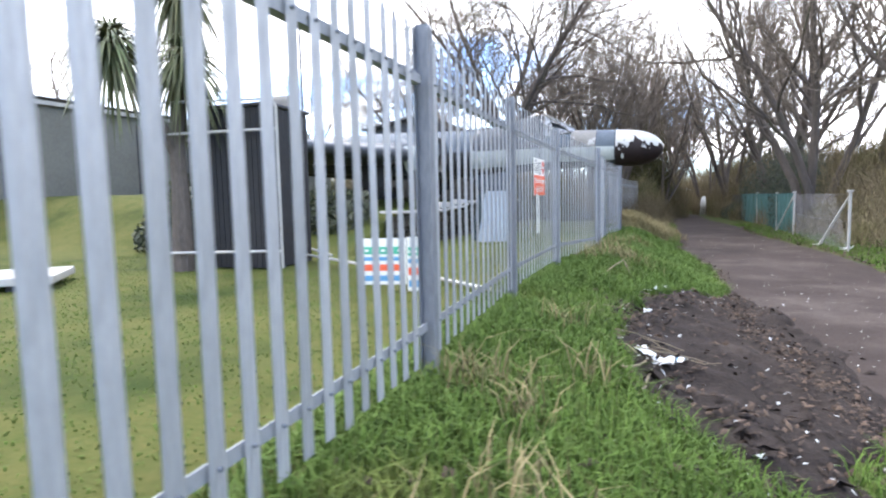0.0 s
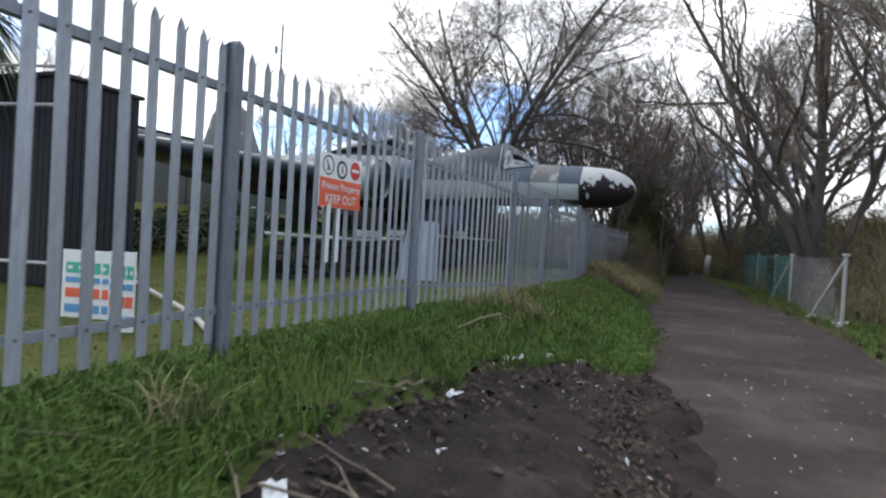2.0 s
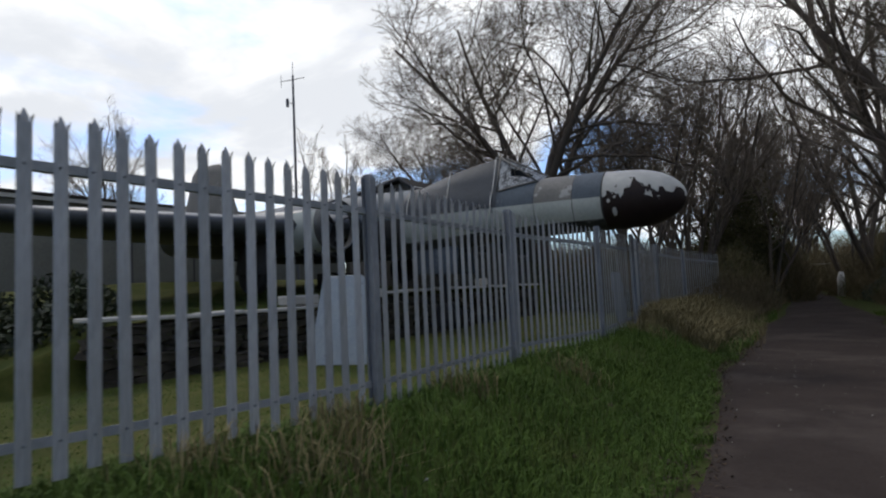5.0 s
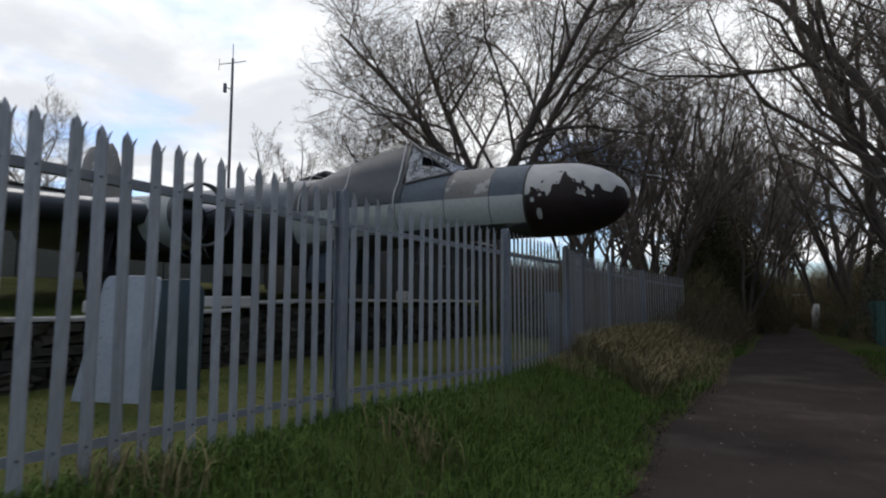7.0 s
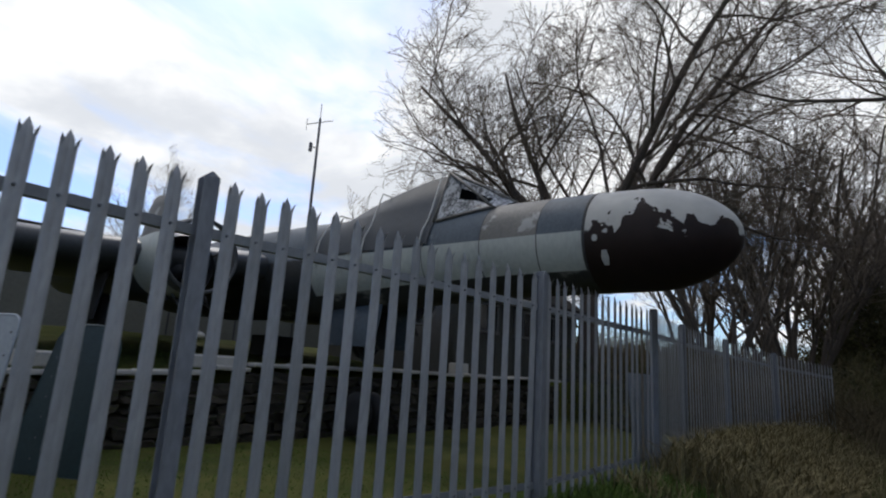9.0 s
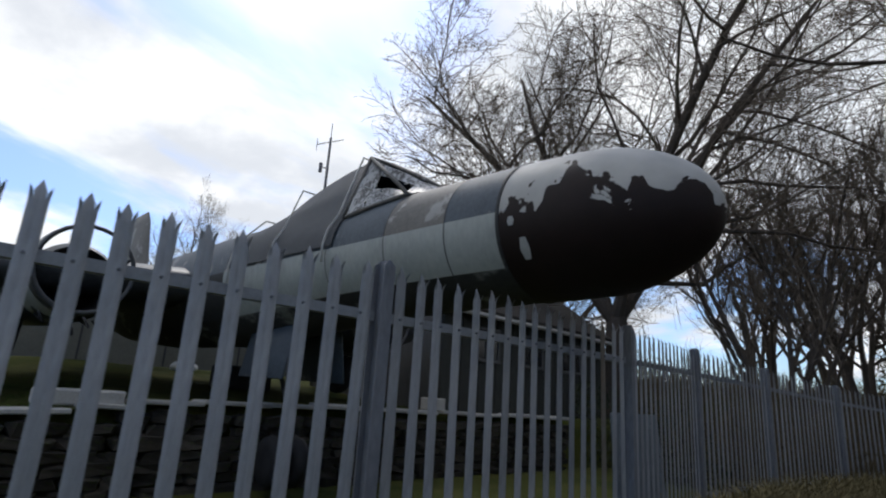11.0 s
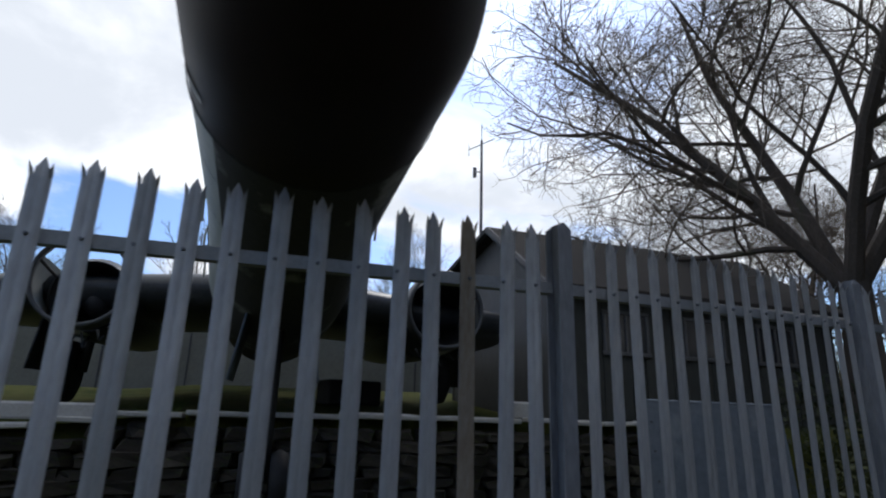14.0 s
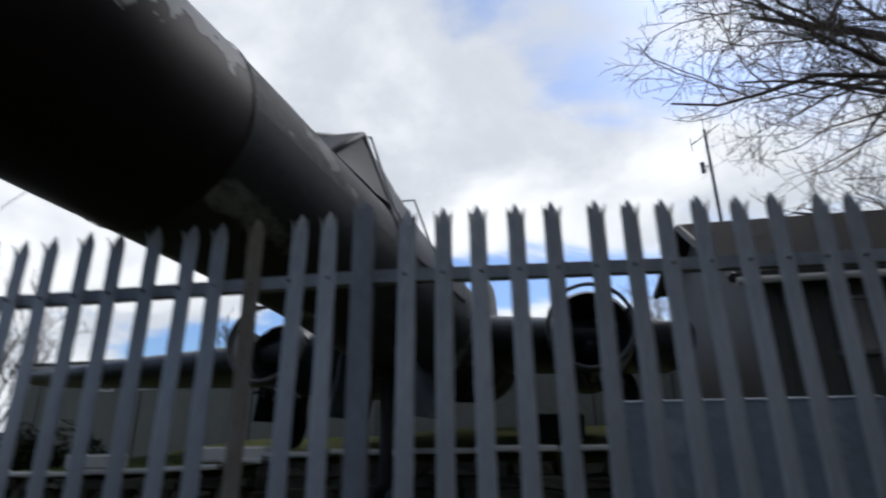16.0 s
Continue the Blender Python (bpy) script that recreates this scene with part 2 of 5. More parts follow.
M_SLAB = material("pale_concrete", (0.44, 0.43, 0.40), (0.30, 0.29, 0.27), scale=3, fine=40, rough=0.9, bump=0.2, vary=0.15)
M_GLASS = material("dark_glazing", (0.02, 0.022, 0.026), rough=0.12, bump=0)
M_MAST = material("dull_mast_metal", (0.15, 0.15, 0.16), (0.10, 0.10, 0.11), fine=40, rough=0.5, metal=0.5)
M_WOOD = material("weathered_stick", (0.24, 0.19, 0.125), (0.13, 0.10, 0.065), scale=8, fine=60, rough=0.9, stretch=(0.3, 1, 1))
M_LEAF = island_vary(material("fallen_leaves", (0.085, 0.055, 0.036), (0.035, 0.024, 0.017), scale=3, fine=20, rough=0.95, bump=0), 0.5)
M_PALMLEAF = island_vary(material("palm_leaves", (0.075, 0.10, 0.04), (0.13, 0.12, 0.06), scale=1, fine=8, rough=0.6, bump=0), 0.35)


# ---- building helpers ----
def mesh_object(name, verts, faces, mat, parent=None, label="", smooth=False):
    me = bpy.data.meshes.new(name)
    me.from_pydata([tuple(v) for v in verts], [], faces)
    for m in (mat if isinstance(mat, (list, tuple)) else (mat,)):
        me.materials.append(m)
    if smooth:
        me.polygons.foreach_set("use_smooth", [True] * len(me.polygons))
    me.update()
    ob = new(name, me)
    if parent:
        ob.parent = parent
    return tagged(ob, label)


def part(name, bm, mat, parent=None, label="", smooth=False):
    me = bpy.data.meshes.new(name)
    bmesh.ops.recalc_face_normals(bm, faces=bm.faces[:])
    bm.to_mesh(me)
    bm.free()
    for m in (mat if isinstance(mat, (list, tuple)) else (mat,)):
        me.materials.append(m)
    if smooth:
        me.polygons.foreach_set("use_smooth", [True] * len(me.polygons))
    ob = new(name, me)
    if parent:
        ob.parent = parent
    return tagged(ob, label)


def empty(name, m=None):
    ob = new(name)
    if m is not None:
        ob.matrix_world = m
    return ob


def box(bm, centre, size, bevel=0.0, turn=None):
    """A box with softened edges added to bm."""
    r = bmesh.ops.create_cube(bm, size=1.0)
    vs = r["verts"]
    bmesh.ops.scale(bm, vec=size, verts=vs)
    if bevel:
        es = list({e for v in vs for e in v.link_edges})
        made = bmesh.ops.bevel(bm, geom=es, offset=bevel, segments=1, affect="EDGES", profile=0.5)
        vs = list({v for f in made["faces"] for v in f.verts} | {v for v in vs if v.is_valid})
    if turn is not None:
        bmesh.ops.transform(bm, matrix=turn, verts=vs)
    bmesh.ops.translate(bm, vec=centre, verts=vs)
    return vs


def tube(bm, points, radii, sides=8, cap=True):
    """A round bar through points, with a radius at each."""
    rings = []
    n = len(points)
    pts = [Vector(p) for p in points]
    for i, p in enumerate(pts):
        d = (pts[min(i + 1, n - 1)] - pts[max(i - 1, 0)]).normalized()
        a = d.orthogonal().normalized() if i == 0 else (rings_a - d * rings_a.dot(d)).normalized()
        rings_a = a
        b = d.cross(a)
        r = radii[i] if isinstance(radii, (list, tuple)) else radii
        rings.append([bm.verts.new(p + a * (r * math.cos(k * 2 * math.pi / sides)) + b * (r * math.sin(k * 2 * math.pi / sides)))
                      for k in range(sides)])
    for u, v in zip(rings, rings[1:]):
        for k in range(sides):
            bm.faces.new((u[k], u[(k + 1) % sides], v[(k + 1) % sides], v[k]))
    if cap:
        bm.faces.new(rings[0][::-1])
        bm.faces.new(rings[-1])


def smooth01(v):
    v = min(1.0, max(0.0, v))
    return v * v * (3 - 2 * v)


# ---- the lie of the land ----
POSTS = [(2.10, -9.3), (2.10, -6.55), (2.10, -3.8), (2.11, -1.0), (2.11, 1.76), (2.09, 4.27), (2.19, 7.01), (2.62, 9.72), (2.60, 12.47),
         (2.92, 15.20), (2.86, 17.95), (2.44, 20.40), (2.42, 23.05), (2.75, 25.75), (3.55, 28.60),]
TOPS = [2.42, 2.42, 2.42, 2.43, 2.45, 2.47, 2.47, 2.39, 2.37, 2.33, 2.36, 2.43, 2.42, 2.34, 2.22]


def fence_x(y):
    for (x0, y0), (x1, y1) in zip(POSTS, POSTS[1:]):
        if y0 <= y <= y1:
            return x0 + (x1 - x0) * (y - y0) / (y1 - y0)
    return POSTS[0][0] if y < POSTS[0][1] else POSTS[-1][0]


def terrace_drop(y):
    return 0.18 * smooth01((16.3 - y) / 2.2)


def ground_z(x, y):
    fx = fence_x(y)
    bumpy = 0.035 * noise.noise(Vector((x * 0.9, y * 0.9, 0))) + 0.05 * noise.noise(Vector((x * 0.25, y * 0.25, 5)))
    if x >= 4.55:
        edge = smooth01((x - 7.9) / 1.6)
        return bumpy * (0.25 + 0.75 * edge) + 0.2 * smooth01((x - 9.0) / 2) + 2.6 * smooth01((x - 10.4) / 7) + 3.0 * smooth01((x - 18) / 30)
    if x > fx:
        k = smooth01((4.55 - x) / (4.55 - fx - 0.25))
        return 0.54 * k + bumpy * (0.25 + 0.5 * k)
    lawn = 0.54 + 0.30 * smooth01((fx - 1.5 - x) / 22)
    raised = 0.50 + (0.95 - terrace_drop(y)) * smooth01((-1.62 - x) / 0.12) + 0.62 * smooth01((-2.2 - x) / 9)
    k = smooth01((y - 7.5) / 3.5)
    return lawn * (1 - k) + raised * k + bumpy * 0.4


def steps(*spans):
    out = []
    for a, b, s in spans:
        n = max(1, round((b - a) / s))
        out += [a + (b - a) * i / n for i in range(n)]
    return out + [spans[-1][1]]


def ground_sheet():
    xs = steps((-1500, -200, 325), (-200, -60, 28), (-60, -16, 4), (-16, -2.2, 0.7), (-2.2, -1.3, 0.05), (-1.3, 1.8, 0.3), (1.8, 5.0, 0.11), (5.0, 8.0, 0.5),
               (8.0, 16, 0.4), (16, 60, 4), (60, 200, 28), (200, 1500, 325))
    ys = steps((-1500, -200, 325), (-200, -40, 20), (-40, -8, 2), (-8, 26, 0.22), (26, 60, 1.2), (60, 200, 14), (200, 1500, 325))
    verts = [(x, y, ground_z(x, y)) for y in ys for x in xs]
    w = len(xs)
    lawn = [fence_x(y) - 0.05 for y in ys]
    faces, which = [], []
    for j in range(len(ys) - 1):
        for i in range(w - 1):
            faces.append((j * w + i, j * w + i + 1, (j + 1) * w + i + 1, (j + 1) * w + i))
            which.append(1 if xs[i + 1] <= lawn[j] else 0)
    ob = mesh_object("ground", verts, faces, [M_GROUND, M_LAWN], smooth=True)
    ob.data.polygons.foreach_set("material_index", which)
    return tagged(ob, "grassy earth bank and mossy lawn", "ground", kind="structure")


def path_left(y):
    return 4.56 + 1.05 * smooth01((y - 17) / 20) + 0.10 * math.sin(y * 0.7) + 0.12 * noise.noise(Vector((0, y * 0.6, 3)))


def path_right(y):
    return 7.85 + 0.15 * math.sin(y * 0.45 + 1) + 0.2 * noise.noise(Vector((9, y * 0.5, 3)))


def dirt_path():
    ys = steps((-30, -4, 1.5), (-4, 26, 0.25), (26, 80, 1.5), (80, 260, 12))
    n = 22
    verts, faces = [], []
    for y in ys:
        l, r = path_left(y), path_right(y)
        for i in range(n):
            x = l + (r - l) * i / (n - 1)
            rise = 0.012 if 0 < i < n - 1 else -0.03
            verts.append((x, y, ground_z(x, y) + rise + 0.012 * noise.noise(Vector((x * 3, y * 3, 1)))))
    for j in range(len(ys) - 1):
        for i in range(n - 1):
            faces.append((j * n + i, j * n + i + 1, (j + 1) * n + i + 1, (j + 1) * n + i))
    return tagged(mesh_object("path", verts, faces, M_PATH, smooth=True), "trodden dark dirt and gravel footpath", "path", kind="structure")


ground_sheet()
dirt_path()


# ---- palisade fence ----
def pale_mesh():
    """A shallow W-section steel pale whose head is cut into a broad middle spike and two splayed side prongs."""
    xs = (-0.034, -0.021, -0.011, 0.0, 0.011, 0.021, 0.034)
    ds = (0.0, 0.0035, 0.004, 0.0025, 0.004, 0.0035, 0.0)
    top, thick = 1.735, 0.003
    bm = bmesh.new()
    for side in (1, -1):
        off = thick * 0.5 * side
        lo = [bm.verts.new((x, -d - off, 0.0)) for x, d in zip(xs, ds)]
        hi = [bm.verts.new((x, -d - off, top)) for x, d in zip(xs, ds)]
        for i in range(6):
            bm.faces.new((lo[i], lo[i + 1], hi[i + 1], hi[i]))
        # each prong: bottom edge, a shoulder, and its tip bent out or back
        for cols, lean, rise, tip in (((0, 1), -0.010, 0.022, (-0.036, -0.024, 1.782)), ((1, 2, 3, 4, 5), 0.006, 0.034, (0.0, 0.012, 1.815)),
                                      ((5, 6), -0.010, 0.022, (0.036, -0.024, 1.782))):
            mid = [bm.verts.new((xs[c] * (0.96 if len(cols) == 5 else 1.06), -ds[c] - off + lean * 0.8, top + rise)) for c in cols]
            for (c, m), (e, n) in zip(zip(cols, mid), list(zip(cols, mid))[1:]):
                bm.faces.new((hi[c], hi[e], n, m))
            t = bm.verts.new((tip[0], tip[1] - off, tip[2]))
            for m, n in zip(mid, mid[1:]):
                bm.faces.new((m, n, t))
    me = bpy.data.meshes.new("pale")
    bmesh.ops.recalc_face_normals(bm, faces=bm.faces[:])
    bm.to_mesh(me)
    bm.free()
    me.materials.append(M_GALV)
    return me


def bolt_mesh():
    bm = bmesh.new()
    bmesh.ops.create_cone(bm, cap_ends=True, segments=6, radius1=0.008, radius2=0.006, depth=0.012, matrix=pose(0, 0, 0, 90, 0, 0))
    me = bpy.data.meshes.new("bolt")
    bm.to_mesh(me)
    bm.free()
    me.materials.append(M_POST)
    return me


PALE, BOLT = pale_mesh(), bolt_mesh()
PALES = 17


def fence_bay(i):
    (x0, y0), (x1, y1) = POSTS[i], POSTS[i + 1]
    z0, z1 = TOPS[i], TOPS[i + 1]
    a, b = Vector((x0, y0, z0)), Vector((x1, y1, z1))
    run = Vector((x1 - x0, y1 - y0, 0))
    length = run.length
    turn = math.degrees(math.atan2(run.y, run.x)) + 180
    bay = empty("palisade_fence", pose(x0, y0, z0 - 1.9))
    tagged(bay, "galvanised steel palisade fence bay with spiked pales", "fence", "palisade fence bays")
    rng = random.Random(100 + i)

    def put(ob):
        ob.parent = bay
        ob.matrix_parent_inverse = bay.matrix_world.inverted()
        return ob

    # the post: an I-section with a sloped cap
    bm = bmesh.new()
    outline = [(-0.038, -0.045), (0.038, -0.045), (0.038, -0.037), (0.005, -0.037), (0.005, 0.037), (0.038, 0.037), (0.038, 0.045), (-0.038, 0.045), (-0.038, 0.037),
               (-0.005, 0.037), (-0.005, -0.037), (-0.038, -0.037)]
    lo = [bm.verts.new((x, y, -0.1)) for x, y in outline]
    hi = [bm.verts.new((x, y, 1.90 if abs(x) > 0.03 else 1.93)) for x, y in outline]
    for k in range(12):
        bm.faces.new((lo[k], lo[(k + 1) % 12], hi[(k + 1) % 12], hi[k]))
    bm.faces.new(hi)
    post = put(part("post", bm, M_POST))
    post.matrix_world = pose(x0, y0, z0 - 1.9, 0, 0, turn)
    # two angle rails, behind the pales
    for drop in (0.27, 1.62):
        bm = bmesh.new()
        lo_end, hi_end = a + Vector((0, 0, -drop)), b + Vector((0, 0, -drop))
        d = (hi_end - lo_end).normalized()
        side = Vector((-d.y, d.x, 0)).normalized()
        for w, h, so, zo in ((0.006, 0.05, 0.0, 0.0), (0.045, 0.006, 0.024, -0.022)):
            c = []
            for e in (lo_end + d * 0.04, hi_end - d * 0.04):
                for su in (-0.5, 0.5):
                    for zu in (-0.5, 0.5):
                        c.append(bm.verts.new(e + side * (so + su * w) + Vector((0, 0, zo + zu * h))))
            for f in ((0, 1, 3, 2), (4, 6, 7, 5), (0, 4, 5, 1), (2, 3, 7, 6), (0, 2, 6, 4), (1, 5, 7, 3)):
                bm.faces.new([c[k] for k in f])
        rail = put(part("rail", bm, M_RAIL))
    # the pales
    count = PALES if length > 2.6 else (15 if i < 8 else 16)
    first = 0.075 if i == 3 else 0.145
    for k in range(count):
        f = (k + (1.1 if i == 10 else 0.75)) / (count + (0.9 if i == 10 else 0.6)) if i >= 8 else (first + k * (0.1525 if count == PALES else 0.1605)) / length
        p = a.lerp(b, f)
        ob = put(new("pale", PALE))
        lean = rng.gauss(0, 0.35)
        out = Vector((run.y, -run.x, 0)).normalized() * 0.012
        ob.matrix_world = Matrix.Translation((p.x + out.x, p.y + out.y, p.z - 1.80 + rng.gauss(0, 0.006))) @ pose(0, 0, 0, 0, lean, turn - 180)
        for drop in (0.27, 1.62) if 2 < i < 11 else ():
            bolt = put(new("bolt", BOLT))
            bolt.matrix_world = Matrix.Translation((p.x + out.x * 2.1, p.y + out.y * 2.1, p.z - drop)) @ pose(0, 0, 0, 0, 0, turn - 180)
        if i == 9 and k == 14:
            ob.material_slots[0].link = "OBJECT"
            ob.material_slots[0].material = M_RUST
    return bay


for i in range(len(POSTS) - 1):
    fence_bay(i)


# ---- the aircraft ----
AXIS_Y, AXIS_Z = 16.781, 2.937


def loft(stations, sides=40, start=0.0, stop=360.0, power=2.0, cap=(False, False)):
    """Skin over rings along x: each station is x, half width, half height, y, z."""
    bm = bmesh.new()
    closed = stop - start >= 359.9
    count = sides if closed else sides + 1
    rings = []
    for x, w, h, y, z in stations:
        ring = []
        for k in range(count):
            a = radians(start + (stop - start) * k / sides)
            c, s = math.cos(a), math.sin(a)
            q = (abs(c) ** power + abs(s) ** power) ** (-1 / power)
            ring.append(bm.verts.new((x, y + w * c * q, z + h * s * q)))
        rings.append(ring)
    for u, v in zip(rings, rings[1:]):
        for k in range(sides):
            n = (k + 1) % count
            bm.faces.new((u[k], u[n], v[n], v[k]))
    if cap[0]:
        bm.faces.new(rings[0])
    if cap[1]:
        bm.faces.new(rings[-1][::-1])
    return bm


def fuselage_at(x):
    """Half width, half height and centre height of the body at x."""
    r = [(2.79, 0.5405, 0.5405, 2.934), (2.60, 0.546, 0.546, 2.937), (1.9, 0.568, 0.562, 2.935), (1.2, 0.592, 0.585, 2.93), (0.4, 0.635, 0.62, 2.92), (-0.6, 0.71, 0.69, 2.89),
         (-2.0, 0.80, 0.78, 2.86), (-5.0, 0.82, 0.80, 2.86), (-7.5, 0.70, 0.70, 2.90), (-9.5, 0.48, 0.50, 2.98), (-11.5, 0.22, 0.26, 3.10)]
    for (x0, *a), (x1, *b) in zip(r, r[1:]):
        if x0 >= x >= x1:
            f = (x0 - x) / (x0 - x1)
            return [u + (v - u) * f for u, v in zip(a, b)]
    return list(r[0][1:])


def patchy(name, paint, bare, edge_lo, edge_hi, scale=2.2):
    """Dark paint that has peeled to the primer in ragged patches towards the top."""
    m = bpy.data.materials.new(name)
    m.use_nodes = True
    nodes, links = m.node_tree.nodes, m.node_tree.links
    bsdf = nodes["Principled BSDF"]
    tc = nodes.new("ShaderNodeTexCoord")
    se = nodes.new("ShaderNodeSeparateXYZ")
    links.new(tc.outputs["Object"], se.inputs[0])

    def nz(s, d, warp=0.0):
        n = nodes.new("ShaderNodeTexNoise")
        n.inputs["Scale"].default_value, n.inputs["Detail"].default_value, n.inputs["Distortion"].default_value = s, d, warp
        links.new(tc.outputs["Object"], n.inputs["Vector"])
        return n.outputs["Fac"]

    def mul(op, a, b):
        n = nodes.new("ShaderNodeMath")
        n.operation = op
        for i, v in enumerate((a, b)):
            if isinstance(v, (int, float)):
                n.inputs[i].default_value = v
            else:
                links.new(v, n.inputs[i])
        return n.outputs[0]

    worn = mul("ADD", mul("ADD", se.outputs["Z"], mul("MULTIPLY", mul("SUBTRACT", se.outputs["X"], 3.2), 0.14)), mul("ADD", mul("MULTIPLY", mul("SUBTRACT", nz(scale, 9, 0.4), 0.5), 1.0), mul("MULTIPLY", mul("SUBTRACT", nz(7.0, 7, 0.9), 0.5), 0.62)))
    rng = nodes.new("ShaderNodeMapRange")
    rng.inputs["From Min"].default_value, rng.inputs["From Max"].default_value = edge_lo, edge_hi
    links.new(worn, rng.inputs["Value"])
    tone = nodes.new("ShaderNodeMix")
    tone.data_type = "RGBA"
    tone.inputs[6].default_value, tone.inputs[7].default_value = (*bare, 1), (*[c * 0.6 for c in bare], 1)
    links.new(nz(5, 6), tone.inputs[0])
    dark = nodes.new("ShaderNodeMix")
    dark.data_type = "RGBA"
    dark.inputs[6].default_value, dark.inputs[7].default_value = (*paint, 1), (*[c * 0.5 for c in paint], 1)
    links.new(nz(9, 6), dark.inputs[0])
    mix = nodes.new("ShaderNodeMix")
    mix.data_type = "RGBA"
    links.new(rng.outputs["Result"], mix.inputs[0])
    links.new(dark.outputs[2], mix.inputs[6])
    links.new(tone.outputs[2], mix.inputs[7])
    links.new(mix.outputs[2], bsdf.inputs["Base Color"])
    bsdf.inputs["Roughness"].default_value = 0.55
    bsdf.inputs["Specular IOR Level"].default_value = 0.18
    b = nodes.new("ShaderNodeBump")
    b.inputs["Strength"].default_value, b.inputs["Distance"].default_value = 0.25, 0.01
    links.new(rng.outputs["Result"], b.inputs["Height"])
    links.new(b.outputs[0], bsdf.inputs["Normal"])
    return m


def aircraft():
    plane = empty("aircraft", pose(0, AXIS_Y, 1.5))
    tagged(plane, "old jet aircraft with peeling black nose and camouflage paint", "aircraft")

    def add(name, bm, mat, label="", smooth=True, parent=None):
        ob = part(name, bm, mat, None, label, smooth)
        host = parent or plane
        ob.parent = host
        ob.matrix_parent_inverse = host.matrix_world.inverted()
        return ob

    y = AXIS_Y
    # the nose cone
    prof = [(2.78, 0.541), (2.8, 0.540), (3.0, 0.534), (3.2, 0.526), (3.32, 0.520)]
    prof += [(3.32 + 0.81 * u, 0.52 * math.sqrt(1 - (0.25 * u ** 1.17 + 0.75 * u ** 1.9))) for u in (0.12, 0.25, 0.38, 0.5, 0.62, 0.73, 0.82, 0.89, 0.94, 0.975, 0.995)]
    bm = loft([(x, r, r, y, 2.937 - 0.022 * (x - 2.6)) for x, r in prof], 48, cap=(False, True))
    add("radome", bm, patchy("peeling_black_nose", (0.022, 0.0135, 0.012), (0.50, 0.49, 0.46), 3.045, 3.060), "black nose cone peeled to pale primer")
    for (x, a, w, h) in ((2.915, 187, 0.032, 0.032), (3.005, 209, 0.042, 0.08)):
        bm = bmesh.new()
        rows = []
        for i in range(5):
            rows.append([])
            for j in range(5):
                px = x + (i - 2) / 2 * w * (1 - 0.2 * abs(j - 2))
                ang = radians(a + (j - 2) / 2 * math.degrees(h / 0.54))
                rows[-1].append(bm.verts.new((px, y + 0.541 * math.cos(ang), 2.933 + 0.541 * math.sin(ang))))
        for i in range(4):
            for j in range(4):
                bm.faces.new((rows[i][j], rows[i + 1][j], rows[i + 1][j + 1], rows[i][j + 1]))
        add("paint_patch", bm, M_BARE)
    bm = loft([(2.805, 0.543, 0.543, y, 2.934), (2.79, 0.549, 0.549, y, 2.934), (2.775, 0.546, 0.546, y, 2.934)], 48)
    add("nose_ring", bm, M_SHADED)
    # body panels: pale near belly, the rest coloured in shade, camouflage bands above
    xs = [2.78, 2.3, 1.95, 1.6, 1.25, 0.9, 0.5, 0.1, -0.4, -1.0, -1.6, -2.4, -3.4, -5.0, -6.5, -7.5, -8.5, -9.5, -10.5, -11.4]

    def band(xa, xb, a0, a1, mat, name, grow=0.0):
        cuts = [xa] + [v for v in xs if xb < v < xa] + [xb]
        st = [(v, fuselage_at(v)[0] + grow, fuselage_at(v)[1] + grow, y, fuselage_at(v)[2]) for v in cuts]
        return add(name, loft(st, max(8, int((a1 - a0) / 9)), a0, a1), mat)

    for xa, xb, a0, a1, mat, name in ((2.78, -1.5, 178, 222, M_CAMO["under"], "belly_side"), (-1.5, -11.4, 178, 222, M_SHADED, "belly_side"), (2.78, -11.4, 222, 308, M_SHADED, "belly"),
                                      (2.78, -11.4, 308, 362, M_SHADED, "belly_side")):
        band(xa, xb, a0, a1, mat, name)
    for xa, xb, key in ((2.78, 2.25, "dark"), (2.25, 1.5, "grey"), (1.5, -0.3, "dark"), (-0.3, -1.5, "grey"), (-1.5, -6.0, "dark"), (-6.0, -11.4, "grey")):
        band(xa, xb, 64, 178, M_CAMO[key], "upper_skin")
        band(xa, xb, 2, 64, M_SCABBY, "flank_skin")
    for x in (2.25, 1.5, 0.62):
        w, h, z = fuselage_at(x)
        add("panel_seam", loft([(x + 0.006, w + 0.002, h + 0.002, y, z), (x - 0.006, w + 0.002, h + 0.002, y, z)], 48), M_SHADOWY)
    # tarpaulin over the cockpit
    bm = bmesh.new()
    rows = []
    crest = [(0.72, 0.26, 3.98), (0.55, 0.28, 4.0), (0.25, 0.31, 3.96), (-0.15, 0.34, 3.88), (-0.5, 0.35, 3.80), (-0.95, 0.35, 3.68), (-1.25, 0.32, 3.60), (-1.45, 0.3, 3.56)]
    for n, (x, flat, top) in enumerate(crest):
        w, h, z = fuselage_at(x)
        row = []
        for k in range(17):
            u = (k - 8) / 8
            a = radians(90 - u * 86)
            base = Vector((x, y + (w + 0.02) * math.cos(a), z + (h + 0.02) * math.sin(a)))
            if abs(u) < 0.56:
                v = u / 0.56
                roof = Vector((x, y + flat * 1.25 * v, top - 0.05 * v * v))
                k2 = smooth01((0.56 - abs(u)) / 0.16)
                base = base.lerp(roof, k2)
            wob = 0.012 * noise.noise(Vector((x * 5, u * 6, 2)))
            row.append(bm.verts.new(base + Vector((0, wob, wob))))
        rows.append(row)
    for u, v in zip(rows, rows[1:]):
        for k in range(16):
            bm.faces.new((u[k], u[k + 1], v[k + 1], v[k]))
